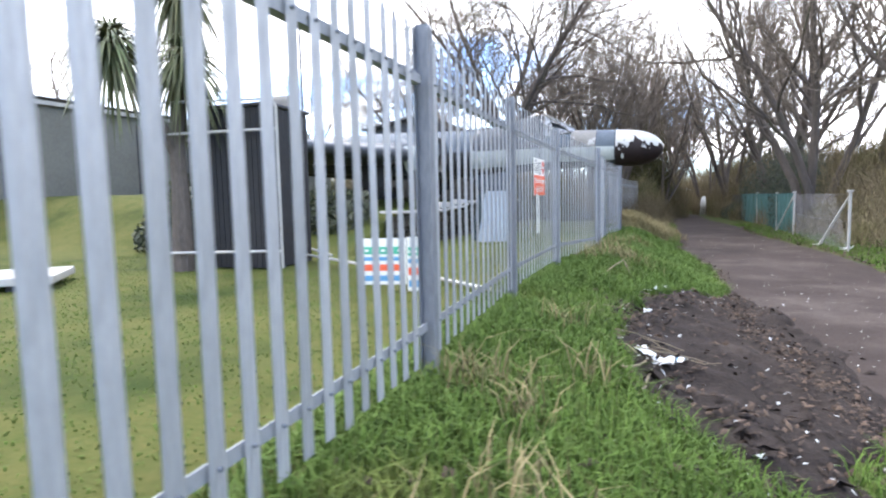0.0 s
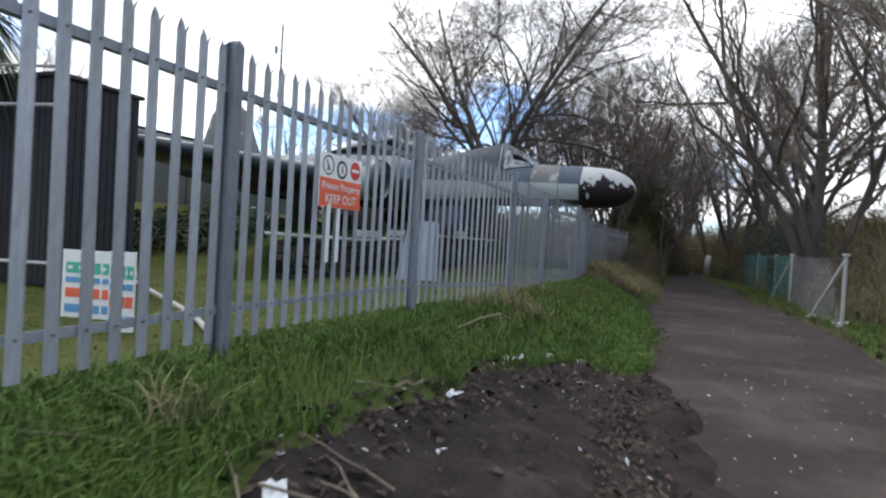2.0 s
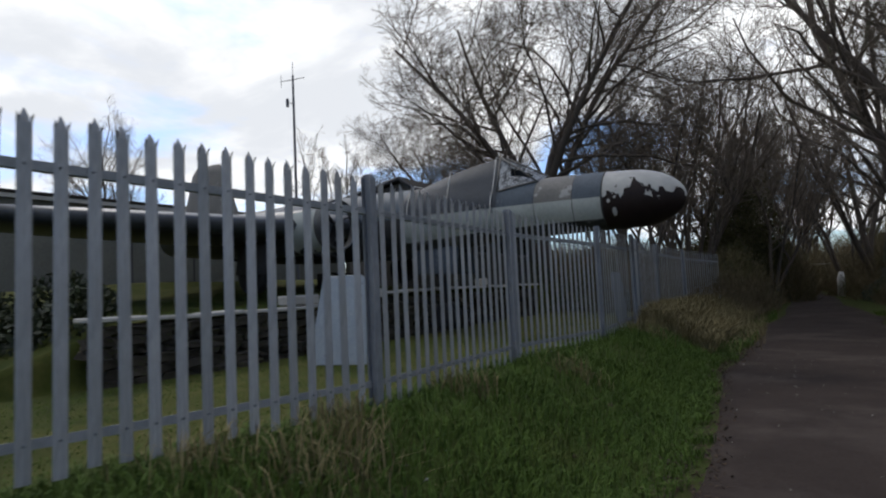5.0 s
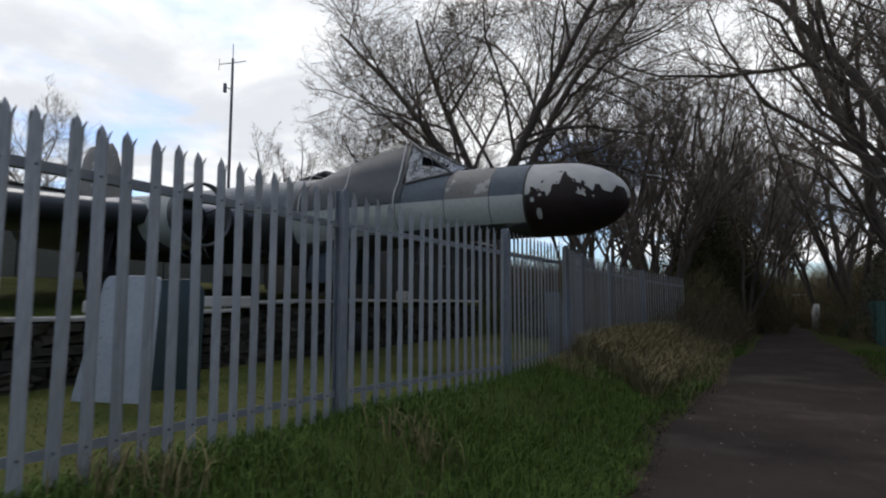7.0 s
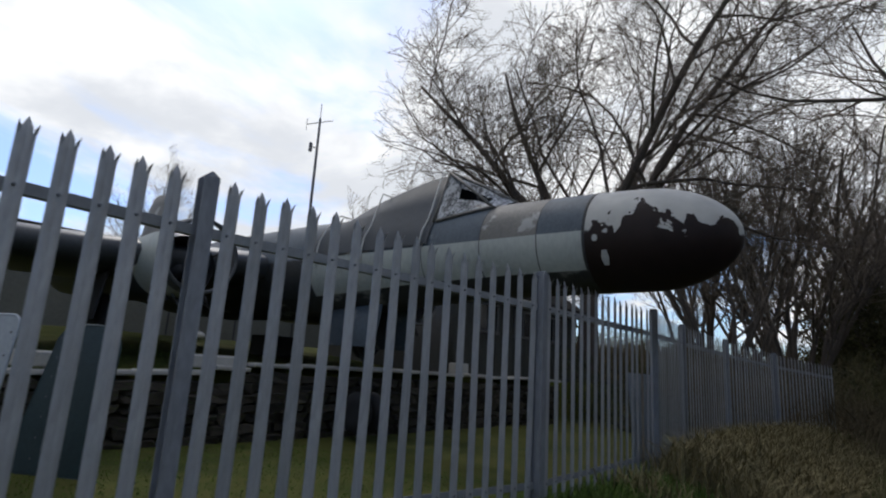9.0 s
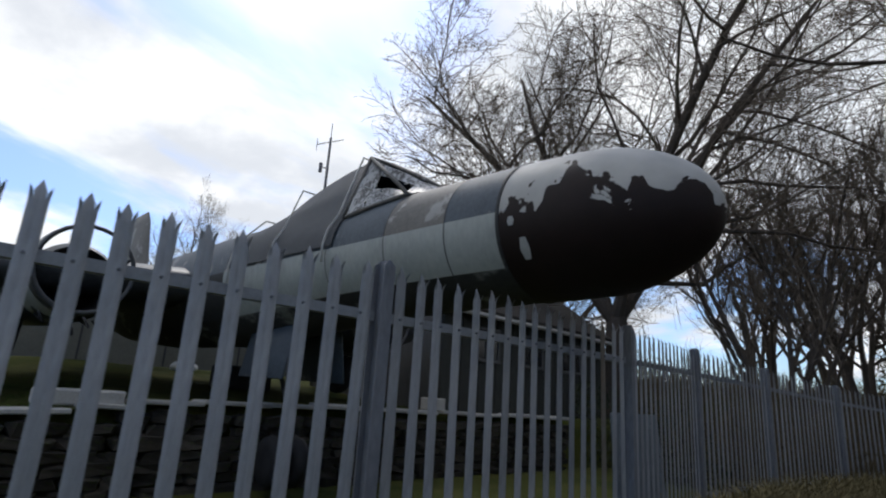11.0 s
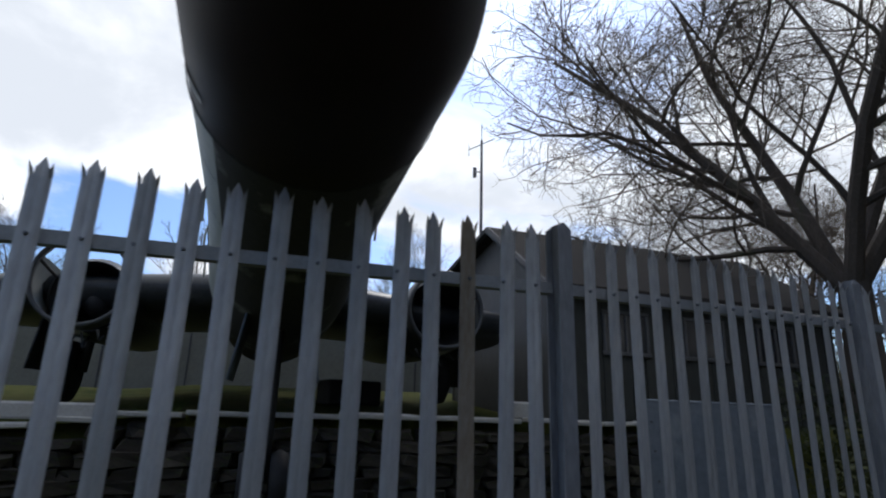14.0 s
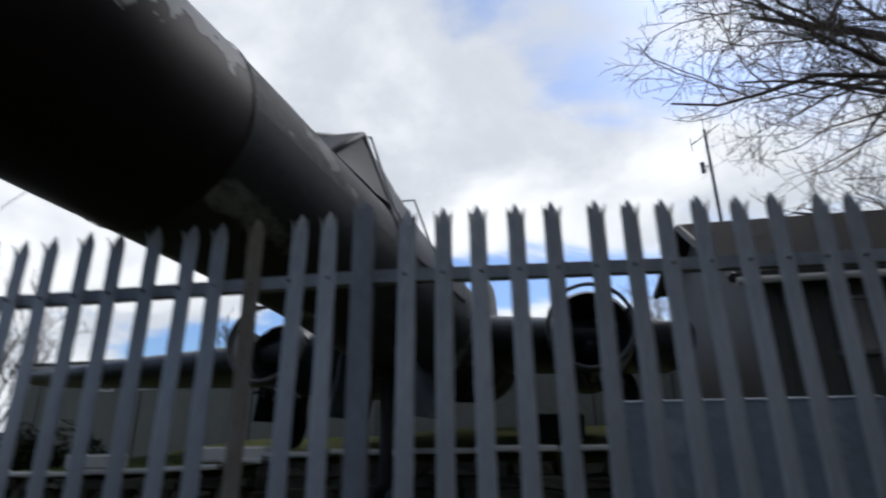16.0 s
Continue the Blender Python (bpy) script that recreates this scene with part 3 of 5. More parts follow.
    add("cockpit_cover", bm, M_TARP, "grey tarpaulin roped over the cockpit")
    # broken windscreen frame ahead of the cover
    lo = [(1.5, y + s * 0.36, 3.41) for s in (-1, 1)]
    hi = [(0.70, y + s * 0.27, 4.0) for s in (-1, 1)]
    for p, q in ((lo[0], hi[0]), (lo[1], hi[1]), (hi[0], hi[1]), (lo[0], lo[1]), ((0.70, y - 0.52, 3.27), hi[0]), ((0.70, y + 0.52, 3.27), hi[1]),
                 ((1.62, y, 3.53), (0.70, y, 4.02)), ((1.5, y - 0.36, 3.41), (0.75, y - 0.52, 3.28))):
        bm = bmesh.new()
        tube(bm, [p, Vector(p).lerp(Vector(q), 0.5) + Vector((0, 0, 0.01)), q], 0.022, 6)
        add("windscreen_frame", bm, M_CAMO["grey"])
    rng = random.Random(4)
    for s in (-1, 1):
        bm = bmesh.new()
        g = [[bm.verts.new(Vector(lo[0 if s < 0 else 1]).lerp(Vector((0.75, y + s * 0.52, 3.30)), a / 4).lerp(
            Vector((1.6, y + s * 0.05, 3.53)).lerp(Vector(hi[0 if s < 0 else 1]), a / 4), b / 4) + Vector((0, 0, rng.gauss(0, 0.012)))) for b in range(5)] for a in range(5)]
        for a in range(4):
            for b in range(4):
                if s > 0 or (a, b) not in ((1, 2), (2, 2)):
                    bm.faces.new((g[a][b], g[a + 1][b], g[a + 1][b + 1], g[a][b + 1]))
        add("broken_windscreen", bm, M_FILM if s < 0 else M_TARP, "shattered clouded windscreen" if s < 0 else "dark sagging cover over the windscreen")
    for k in range(16):
        bm = bmesh.new()
        p = Vector((rng.uniform(0.85, 1.5), y + rng.uniform(-0.5, 0.1), rng.uniform(3.40, 3.58)))
        tube(bm, [p, p + Vector((rng.uniform(-0.16, 0.16), rng.uniform(-0.08, 0.08), rng.uniform(-0.06, 0.05)))], 0.008, 5)
        add("torn_strip", bm, M_ROPE)
    # the ropes over the cover
    for x, slope in ((0.62, 0.0), (-0.42, 0.02), (-1.38, 0.05)):
        bm = bmesh.new()
        w, h, z = fuselage_at(x)
        f = [c for c in crest if c[0] <= x + 0.2][0]
        pts = []
        for u in (-1.0, -0.85, -0.7, -0.52, -0.36, 0.0, 0.36, 0.52, 0.7, 0.85, 1.0):
            a = radians(90 - u * 100)
            if abs(u) <= 0.36:
                pts.append((x, y + f[1] * 1.2 * u / 0.36, f[2] + 0.03))
            else:
                pts.append((x + slope * (abs(u) - 0.36) * 3, y + (w + 0.045) * math.cos(a), z + (h + 0.045) * math.sin(a)))
        tube(bm, pts, 0.011, 6)
        add("rope", bm, M_ROPE)
    # wings with their leading edges drooping rearwards towards the tip
    for s in (-1, 1):
        secs = []
        spans = [(0.5, -2.5, 5.2, 0.66, 2.84), (2.12, -2.55, 5.0, 0.60, 2.72), (3.4, -2.75, 4.5, 0.55, 2.66), (6.0, -3.3, 3.2, 0.42, 2.66), (8.2, -4.0, 2.1, 0.26, 2.70)]
        for d, lead, chord, thick, z in spans[:5 if s < 0 else 3]:
            ring = []
            for k in range(20):
                a = 2 * math.pi * k / 20
                c = (1 - math.cos(a)) / 2
                t = thick * (1.35 * math.sqrt(max(c, 0)) * (1 - c) + 0.08 * (1 - c))
                ring.append((lead - chord * c, y + s * d, z + (t if a <= math.pi else -t * 0.8)))
            secs.append(ring)
        bm = bmesh.new()
        vr = [[bm.verts.new(p) for p in ring] for ring in secs]
        for u, v in zip(vr, vr[1:]):
            for k in range(20):
                bm.faces.new((u[k], u[(k + 1) % 20], v[(k + 1) % 20], v[k]))
        bm.faces.new(vr[-1])
        add("wing", bm, M_WING)
        # engine nacelle: open intake lip, dark throat and bullet
        cy, cz = y + s * 2.12, 2.72
        front, sag, bore = (-2.5, 0.10, 0.42) if s < 0 else (-2.25, 0.02, 0.46)
        add("nacelle", loft([(front, bore, bore, cy, cz - sag), (front - 0.15, bore + 0.07, bore + 0.06, cy, cz - sag), (-4.0, 0.60, 0.50, cy, cz - 0.08), (-6.0, 0.56, 0.52, cy, cz),
                             (-7.6, 0.40, 0.38, cy, cz)], 32), M_WING)
        add("intake_throat", loft([(front, bore, bore, cy, cz - sag), (-3.0, 0.36, 0.34, cy, cz - sag), (-3.3, 0.34, 0.31, cy, cz - 0.14)], 32, cap=(False, True)), M_BLACK)
        add("intake_bullet", loft([(-3.2, 0.2, 0.2, cy, cz - 0.14), (-2.8, 0.15, 0.15, cy, cz - 0.14), (-2.62, 0.05, 0.05, cy, cz - 0.14)], 16, cap=(False, True)), M_SHADOWY)
        hoop = loft([(-2.02, 0.47, 0.47, cy, cz), (-1.98, 0.495, 0.495, cy, cz), (-2.02, 0.52, 0.52, cy, cz), (-2.20, 0.535, 0.535, cy, cz), (-2.20, 0.515, 0.515, cy, cz), (-2.02, 0.47, 0.47, cy, cz)], 32)
        add("intake_lip", hoop, M_LIP, "dull grey intake rim")
        # what is left of the cowling: a pale curved skin on the outer lower side
        a0 = 150 if s < 0 else -95
        add("cowling", loft([(-2.20, 0.535, 0.535, cy, cz), (-2.5, 0.55, 0.55, cy, cz), (-2.95, 0.56, 0.55, cy, cz - 0.03)], 14, a0, a0 + 125), M_CAMO["under"], "torn pale engine cowling")
        for ang in (25, 155):
            bm = bmesh.new()
            c, sn = math.cos(radians(ang)), math.sin(radians(ang))
            tube(bm, [(-2.1, cy + 0.50 * c, cz + 0.50 * sn), (-2.9, cy + 0.40 * c, cz - 0.14 + 0.36 * sn)], 0.018, 6)
            add("engine_strut", bm, M_SHADOWY)
        for k in range(5):
            bm = bmesh.new()
            yy = cy + (k - 2) * 0.15
            tube(bm, [(-2.4 - 0.05 * (k % 2), yy, cz - 0.50), (-2.32, yy + 0.06, cz - 0.62 - 0.05 * (k % 3)), (-2.75, yy + 0.02, cz - 0.52)], 0.016, 6)
            add("engine_pipe", bm, M_LIP if k % 2 else M_SHADOWY)
        # main undercarriage leg, wheel and door
        gz = ground_z(-4.0, y + s * 2.4)
        bm = bmesh.new()
        tube(bm, [(-4.0, y + s * 2.4, 2.6), (-4.0, y + s * 2.45, gz + 0.42)], [0.08, 0.065], 10)
        tube(bm, [(-4.0, y + s * 2.4, 1.9 + 0.3), (-4.7, y + s * 2.4, 2.6)], 0.035, 8)
        leg = add("undercarriage_leg", bm, M_SHADOWY)
        bm = bmesh.new()
        prof = [(0.18, -0.10), (0.32, -0.12), (0.40, -0.08), (0.42, 0.0), (0.40, 0.08), (0.32, 0.12), (0.18, 0.10)]
        rings = [[bm.verts.new((-4.0 + r * math.cos(2 * math.pi * k / 24), y + s * 2.62 + w, gz + 0.42 + r * math.sin(2 * math.pi * k / 24))) for k in range(24)] for r, w in prof]
        for u, v in zip(rings, rings[1:]):
            for k in range(24):
                bm.faces.new((u[k], u[(k + 1) % 24], v[(k + 1) % 24], v[k]))
        bm.faces.new(rings[0])
        bm.faces.new(rings[-1])
        add("wheel", bm, M_BLACK)
        bm = bmesh.new()
        box(bm, (-3.75, y + s * 2.85, 2.15), (0.9, 0.03, 0.75), 0.008, pose(0, 0, 0, 8 * s, 0, 0))
        add("undercarriage_door", bm, M_SHADOWY)
    # tailplane and fin
    bm = bmesh.new()
    vr = []
    for zz, lead, chord, t in ((3.35, -7.7, 2.9, 0.12), (4.2, -8.1, 2.2, 0.10), (4.95, -8.45, 1.6, 0.07), (5.2, -8.7, 1.1, 0.03)):
        vr.append([bm.verts.new((lead - chord * (1 - math.cos(2 * math.pi * k / 14)) / 2, y + t * math.sin(2 * math.pi * k / 14), zz)) for k in range(14)])
    for u, v in zip(vr, vr[1:]):
        for k in range(14):
            bm.faces.new((u[k], u[(k + 1) % 14], v[(k + 1) % 14], v[k]))
    bm.faces.new(vr[-1])
    add("tail_fin", bm, M_CAMO["grey"])
    for s in (-1, 1):
        bm = bmesh.new()
        vr = []
        for d, lead, chord, t in ((0.3, -9.2, 2.1, 0.10), (3.3, -9.9, 1.1, 0.05)):
            vr.append([bm.verts.new((lead - chord * (1 - math.cos(2 * math.pi * k / 14)) / 2, y + s * d, 3.5 + 0.05 * d + t * math.sin(2 * math.pi * k / 14))) for k in range(14)])
        for k in range(14):
            bm.faces.new((vr[0][k], vr[0][(k + 1) % 14], vr[1][(k + 1) % 14], vr[1][k]))
        bm.faces.new(vr[1])
        add("tailplane", bm, M_CAMO["dark"])
    # nose leg with its twin wheels and doors
    gz = ground_z(-0.9, y)
    bm = bmesh.new()
    tube(bm, [(-0.9, y, 2.4), (-0.85, y, gz + 0.30)], [0.075, 0.06], 10)
    tube(bm, [(-0.88, y, gz + 0.9), (-1.6, y, 2.3)], 0.03, 8)
    add("nose_leg", bm, M_SHADOWY)
    for s in (-1, 1):
        bm = bmesh.new()
        prof = [(0.12, -0.06), (0.25, -0.08), (0.29, 0.0), (0.25, 0.08), (0.12, 0.06)]
        rings = [[bm.verts.new((-0.85 + r * math.cos(2 * math.pi * k / 20), y + s * 0.14 + w, gz + 0.29 + r * math.sin(2 * math.pi * k / 20))) for k in range(20)] for r, w in prof]
        for u, v in zip(rings, rings[1:]):
            for k in range(20):
                bm.faces.new((u[k], u[(k + 1) % 20], v[(k + 1) % 20], v[k]))
        bm.faces.new(rings[0])
        bm.faces.new(rings[-1])
        add("nose_wheel", bm, M_BLACK)
        bm = bmesh.new()
        box(bm, (-0.9, y + s * 0.34, 1.98), (1.1, 0.025, 0.6), 0.006, pose(0, 0, 0, 10 * s, 0, 0))
        add("nose_wheel_door", bm, M_CAMO["dark"])
    # the whole machine stands slightly nose-down and askew
    pivot = Matrix.Translation((2.6, AXIS_Y, AXIS_Z))
    plane.matrix_world = Matrix.Translation((-0.02, 0.062, 0.03)) @ pivot @ pose(0, 0, 0, 0, 1.2, -2.3) @ pivot.inverted() @ plane.matrix_world
    return plane


aircraft()


# ---- trees ----
def grow(seed, height, trunk_r, stems=1, spread=1.0, levels=5, start=0.25, droop=0.0, kids=(7, 6, 5, 5, 4), shape=0.62, bole=0.0, leans=(0.10, 0.35), tilts=(32, 62), slim=0.62, arch=0.0):
    """Segments of a bare broadleaf tree: start, end, radius at each, level."""
    rng = random.Random(seed)
    segs = []

    def branch(p, d, length, r, level):
        n = 7 if level < 2 else (5 if level < 3 else 3)
        step = length / n
        pts = [p]
        dirs = [d]
        for i in range(n):
            wob = Vector((rng.gauss(0, 1), rng.gauss(0, 1), rng.gauss(0, 1))) * (0.10 + 0.06 * level)
            d = (d + wob + Vector((0, 0, 0.10 if level else 0.02)) - Vector((0, 0, droop * level * 0.05 + (arch * i / n if level else 0)))).normalized()
            q = p + d * step
            r0 = r * (1 - 0.75 * i / n)
            r1 = r * (1 - 0.75 * (i + 1) / n)
            least = (0.05, 0.022, 0.011, 0.007, 0.0045, 0.0035)[level]
            segs.append((p, q, max(r0, least), max(r1, least * 0.75), level))
            p = q
            pts.append(p)
            dirs.append(d)
        if level >= levels:
            return
        for c in range(kids[min(level, len(kids) - 1)]):
            f = (start if level == 0 else 0.18) + (0.97 - (start if level == 0 else 0.18)) * (c + rng.random() * 0.8) / kids[min(level, len(kids) - 1)]
            i = min(n - 1, int(f * n))
            base = pts[i].lerp(pts[i + 1], f * n - i)
            dd = dirs[i + 1]
            side = dd.orthogonal().normalized()
            side.rotate(Matrix.Rotation(rng.uniform(0, 2 * math.pi), 3, dd))
            tilt = radians(rng.uniform(*tilts)) * spread
            nd = (dd * math.cos(tilt) + side * math.sin(tilt)).normalized()
            cl = length * shape * (1.08 - 0.55 * f) * rng.uniform(0.75, 1.2)
            branch(base, nd, cl, max(0.0045, r * (1 - 0.75 * f) * slim), level + 1)

    if bole:
        for z0, z1 in ((0.0, 0.5), (0.5, 1.0)):
            segs.append((Vector((0.05 * z0, 0, bole * z0)), Vector((0.05 * z1, 0, bole * z1 + 0.1)), trunk_r * (2.1 - 0.5 * z0), trunk_r * (2.1 - 0.5 * z1), 0))
    for s in range(stems):
        a = 2 * math.pi * s / stems + rng.random()
        lean = 0.0 if stems == 1 else rng.uniform(*leans)
        d = Vector((math.cos(a) * lean, math.sin(a) * lean, 1)).normalized()
        off = Vector((math.cos(a), math.sin(a), 0)) * (0.0 if stems == 1 else trunk_r * (0.5 if bole else 1.4)) + Vector((0, 0, bole))
        branch(off, d, height * (0.78 if stems == 1 else rng.uniform(0.6, 0.85)), trunk_r, 0)
    return segs


def skin(segs, thin):
    """Verts and faces of tapered limbs: seven-sided when thick, three-sided when thin."""
    verts, faces = [], []
    for p, q, r0, r1, level in segs:
        sides = 8 if level == 0 else (6 if level == 1 else (4 if level == 2 else 3))
        if (level >= 2) != thin:
            continue
        d = (q - p).normalized()
        a = d.orthogonal().normalized()
        b = d.cross(a)
        base = len(verts)
        for c, r in ((p - d * r0 * 0.3, r0), (q, r1)):
            for k in range(sides):
                t = 2 * math.pi * k / sides
                verts.append(c + a * (r * math.cos(t)) + b * (r * math.sin(t)))
        for k in range(sides):
            n = (k + 1) % sides
            faces.append((base + k, base + n, base + sides + n, base + sides + k))
    return verts, faces


def tree(label, x, y, seed, **shape):
    segs = grow(seed, **shape)
    ob = empty("tree", pose(x, y, ground_z(x, y) - 0.05))
    tagged(ob, label, "tree", "bare trees")
    for name, thin, mat in (("trunk", False, M_BARK), ("crown", True, M_TWIG)):
        v, f = skin(segs, thin)
        mesh_object(name, v, f, mat, ob)
    return ob


big = tree("large bare broadleaf tree with spreading limbs", -2.7, 27.9, 11, height=13.6, trunk_r=0.18, stems=5, start=0.10, spread=1.0, levels=4, kids=(13, 10, 7, 5), shape=0.60, bole=2.7, leans=(0.30, 0.95), tilts=(38, 72), slim=0.50, arch=0.16)
stemmy = tree("bare many-stemmed tree beside the footpath", 9.9, 24.5, 5, height=15.5, trunk_r=0.17, stems=5, spread=0.85, levels=4, kids=(9, 7, 6, 4), shape=0.52)
slim = tree("slender bare tree in a thicket", 1.6, 36.0, 8, height=14.5, trunk_r=0.11, stems=5, spread=0.8, levels=4, kids=(8, 7, 6, 4), shape=0.46)
tall = tree("tall bare tree with ivy at its foot", 11.6, 19.5, 21, height=15.0, trunk_r=0.22, start=0.2, spread=0.95, levels=4, kids=(14, 8, 7, 5), shape=0.60)
for src, x, y, turn, size in ((slim, 3.4, 40.5, 70, 1.0), (slim, -0.4, 43, 160, 1.1), (slim, 5.0, 47, 250, 0.95), (stemmy, 10.6, 33, 120, 1.0), (stemmy, 9.6, 42, 220, 1.0),
                              (tall, 13.0, 27.5, 90, 1.1), (tall, 12.4, 37, 190, 1.0), (slim, 9.4, 53, 20, 1.1), (slim, 4.0, 58, 320, 1.1),
                              (big, -12.5, 39, 140, 0.8), (tall, 7.6, 66, 40, 1.1), (slim, 1.5, 62, 200, 1.2), (slim, -5.5, 48, 100, 1.15), (tall, 14.5, 11.0, 250, 0.9),
                              (slim, 6.3, 52, 45, 1.0), (slim, -2.0, 39, 280, 0.9), (tall, 16, 24, 10, 1.1), (slim, 8.6, 74, 140, 1.2), (slim, 4.9, 37, 10, 0.8), (tall, -24, 8.0, 30, 0.62), (slim, -22, 2.5, 60, 0.62), (slim, -27, 14.5, 190, 0.7), (tall, -33, 27, 120, 0.8), (slim, -19, 34, 10, 0.8),
                              (slim, 0.9, 29.5, 40, 0.8), (tall, 2.0, 47, 100, 1.15), (slim, 2.2, 33.5, 215, 0.9),
                              (tall, -18.2, -15.6, 0, 1.05), (slim, -19.8, -9.0, 30, 0.8)):
    c = copy_thing(src, pose(x, y, ground_z(x, y) - 0.05, 0, 0, turn))
    c.scale = (size, size, size)


# ---- thickets and ivy: countless twigs and leaves ----
def thicket(name, label, mat, places, count, seed, leaf=0.0, low=0.0, long=1.0):
    """Twigs or leaves in loose uneven heaps; places: x, y, radius, height."""
    rng = np.random.default_rng(seed)
    verts, faces = [], []
    for x, y, rad, hgt in places:
        n = int(count * rad * hgt)
        for _ in range(n):
            a, f = rng.uniform(0, 2 * math.pi), math.sqrt(rng.random())
            px, py = x + rad * f * math.cos(a), y + rad * f * math.sin(a)
            gz = ground_z(px, py)
            lump = 0.65 + 0.5 * noise.noise(Vector((px * 0.9, py * 0.9, seed)))
            pz = gz + low + hgt * rng.random() ** 0.8 * (1 - 0.55 * f * f) * lump
            b = len(verts)
            if leaf:
                d = Vector(rng.normal(size=3)).normalized()
                s = d.orthogonal().normalized()
                p = Vector((px, py, pz))
                l = leaf * rng.uniform(0.6, 1.3)
                verts += [p - d * l, p + s * l * 0.45, p + d * l, p - s * l * 0.45]
                faces.append((b, b + 1, b + 2, b + 3))
            else:
                d = Vector((rng.normal() * 0.6, rng.normal() * 0.6, abs(rng.normal()) + 0.25)).normalized()
                l = rng.uniform(0.25, 0.85) * long
                s = d.orthogonal().normalized() * rng.uniform(0.005, 0.012) * long
                t = d.cross(s)
                p = Vector((px, py, max(gz - 0.02, pz - l * 0.5)))
                q = p + d * l
                verts += [p + s, p - s * 0.5 + t, p - s * 0.5 - t, q]
                faces += [(b, b + 1, b + 3), (b + 1, b + 2, b + 3), (b + 2, b, b + 3)]
    ob = mesh_object(name, verts, faces, mat)
    return tagged(ob, label, "undergrowth", kind="stuff")


thicket("brushwood", "brown leafless brushwood thicket along the path", M_BRUSH,
        [(1.5, 27, 1.8, 2.6), (0.3, 29.5, 2.2, 3.2), (2.0, 31, 1.6, 3.0), (-1, 32, 2.5, 3.4), (0.9, 25.0, 1.2, 2.2),
         (3.9, 28.2, 0.9, 1.8), (4.1, 30.5, 1.2, 2.6), (4.3, 26.3, 0.6, 0.9), (3.9, 33, 1.4, 3.4), (-0.3, 27.6, 1.5, 2.2), (3.4, 37, 2.2, 3.6), (4.6, 44, 2.4, 4.4), (2.2, 33.5, 1.8, 3.0), (0.2, 36, 2.6, 3.6), (-4, 34, 3, 2.6), (10.4, 28, 1.8, 2.0), (10.6, 35, 2.0, 2.4), (9.8, 46, 2.2, 3.0),
         (12.5, 23, 2.6, 2.6), (13.5, 18, 2.4, 2.3), (12.6, 13.0, 2.0, 1.9), (5.6, 54, 2.6, 5.0), (9.0, 60, 3, 4.5), (14, 30, 3, 3.5), (1.0, 52, 4, 5.0), (6.6, 70, 3.0, 4.0), (15, 8, 3, 2.2), (4.9, 40, 2.0, 4.4), (5.6, 48, 1.8, 5.0), (10.2, 22, 1.6, 1.8), (10.4, 17.5, 1.6, 1.6), (10.0, 40, 2, 3.6), (10.8, 50, 2.5, 4.4), (11.4, 57, 3.0, 5.0), (8.4, 78, 4.5, 5.5), (12.5, 45, 3, 4.6)], 520, 3)
thicket("bank_scrub", "brown winter scrub covering the bank", M_SCRUB, [(13 + 2.4 * (k % 3), 6 + 3.1 * k, 3.4, 1.4) for k in range(14)], 330, 21, long=1.3)
thicket("hedge_brush", "dense brown leafless hedge beyond the fence", M_BRUSH,
        [(-7.5, 35, 3.2, 4.0), (-4.5, 38, 3.2, 3.6), (-1.5, 40, 3.0, 3.4), (1.2, 42, 2.8, 3.6), (3.2, 46, 2.6, 6.5), (4.6, 52, 2.6, 7.0), (-11, 33, 3.5, 4.0), (6.4, 64, 3.0, 7.0), (11.8, 41, 2.4, 6.0),
         (12.6, 34, 2.4, 5.5), (12.6, 49, 2.8, 6.5), (11.5, 60, 3.2, 7.0), (9.2, 84, 5, 8.0), (13.2, 27, 2.2, 4.5), (13.4, 20.5, 2.2, 3.6),
         (11.2, 24.5, 1.5, 3.4), (11.4, 28, 1.6, 3.6), (11.0, 20.5, 1.5, 3.0), (11.6, 17, 1.6, 2.6)], 230, 41, long=1.7)
thicket("ivy_clad_trees", "olive ivy-clad trees closing the view along the path", M_OLIVE,
        [(3.5, 37.5, 1.5, 9.0), (4.5, 39.5, 1.3, 10.5), (2.6, 40.0, 1.8, 7.0), (4.0, 33.5, 0.9, 3.4), (3.4, 31.6, 0.9, 2.4), (5.2, 45, 1.3, 6.5)], 820, 42, leaf=0.075)
thicket("evergreen_shrubs", "dark evergreen shrubs standing on the lawn", M_IVY,
        [(-2.9, 9.9, 0.9, 1.3), (-4.3, 9.0, 1.0, 1.5), (-5.6, 8.6, 1.1, 1.8), (-4.4, 7.9, 0.9, 1.7)], 2300, 43, leaf=0.05)
thicket("far_woods", "distant leafless brown woodland", M_BRUSH,
        [(70 * math.cos(radians(a)) + 4, 70 * math.sin(radians(a)) + 15, 8, 4.5 + 1.5 * ((a * 7) % 3)) for a in range(-30, 211, 8)], 30, 31, long=5.0)
thicket("ivy", "dark evergreen ivy and bramble clumps", M_IVY,
        [(9.9, 26.0, 1.2, 4.2), (10.4, 30.5, 1.4, 6.5), (10.4, 34.0, 1.5, 7.0), (11.3, 32.0, 1.4, 6.0), (10.8, 39.0, 1.6, 3.4), (4.1, 35.0, 1.3, 1.9), (11.4, 20.5, 1.1, 2.0), (9.6, 37, 1.2, 2.0), (5.0, 40, 1.2, 1.6), (13.2, 12.0, 1.5, 1.6), (12.2, 16.2, 1.5, 1.5),
         (-1.0, 25.6, 1.3, 2.2), (0.6, 24.0, 1.0, 1.4)], 900, 5, leaf=0.05)


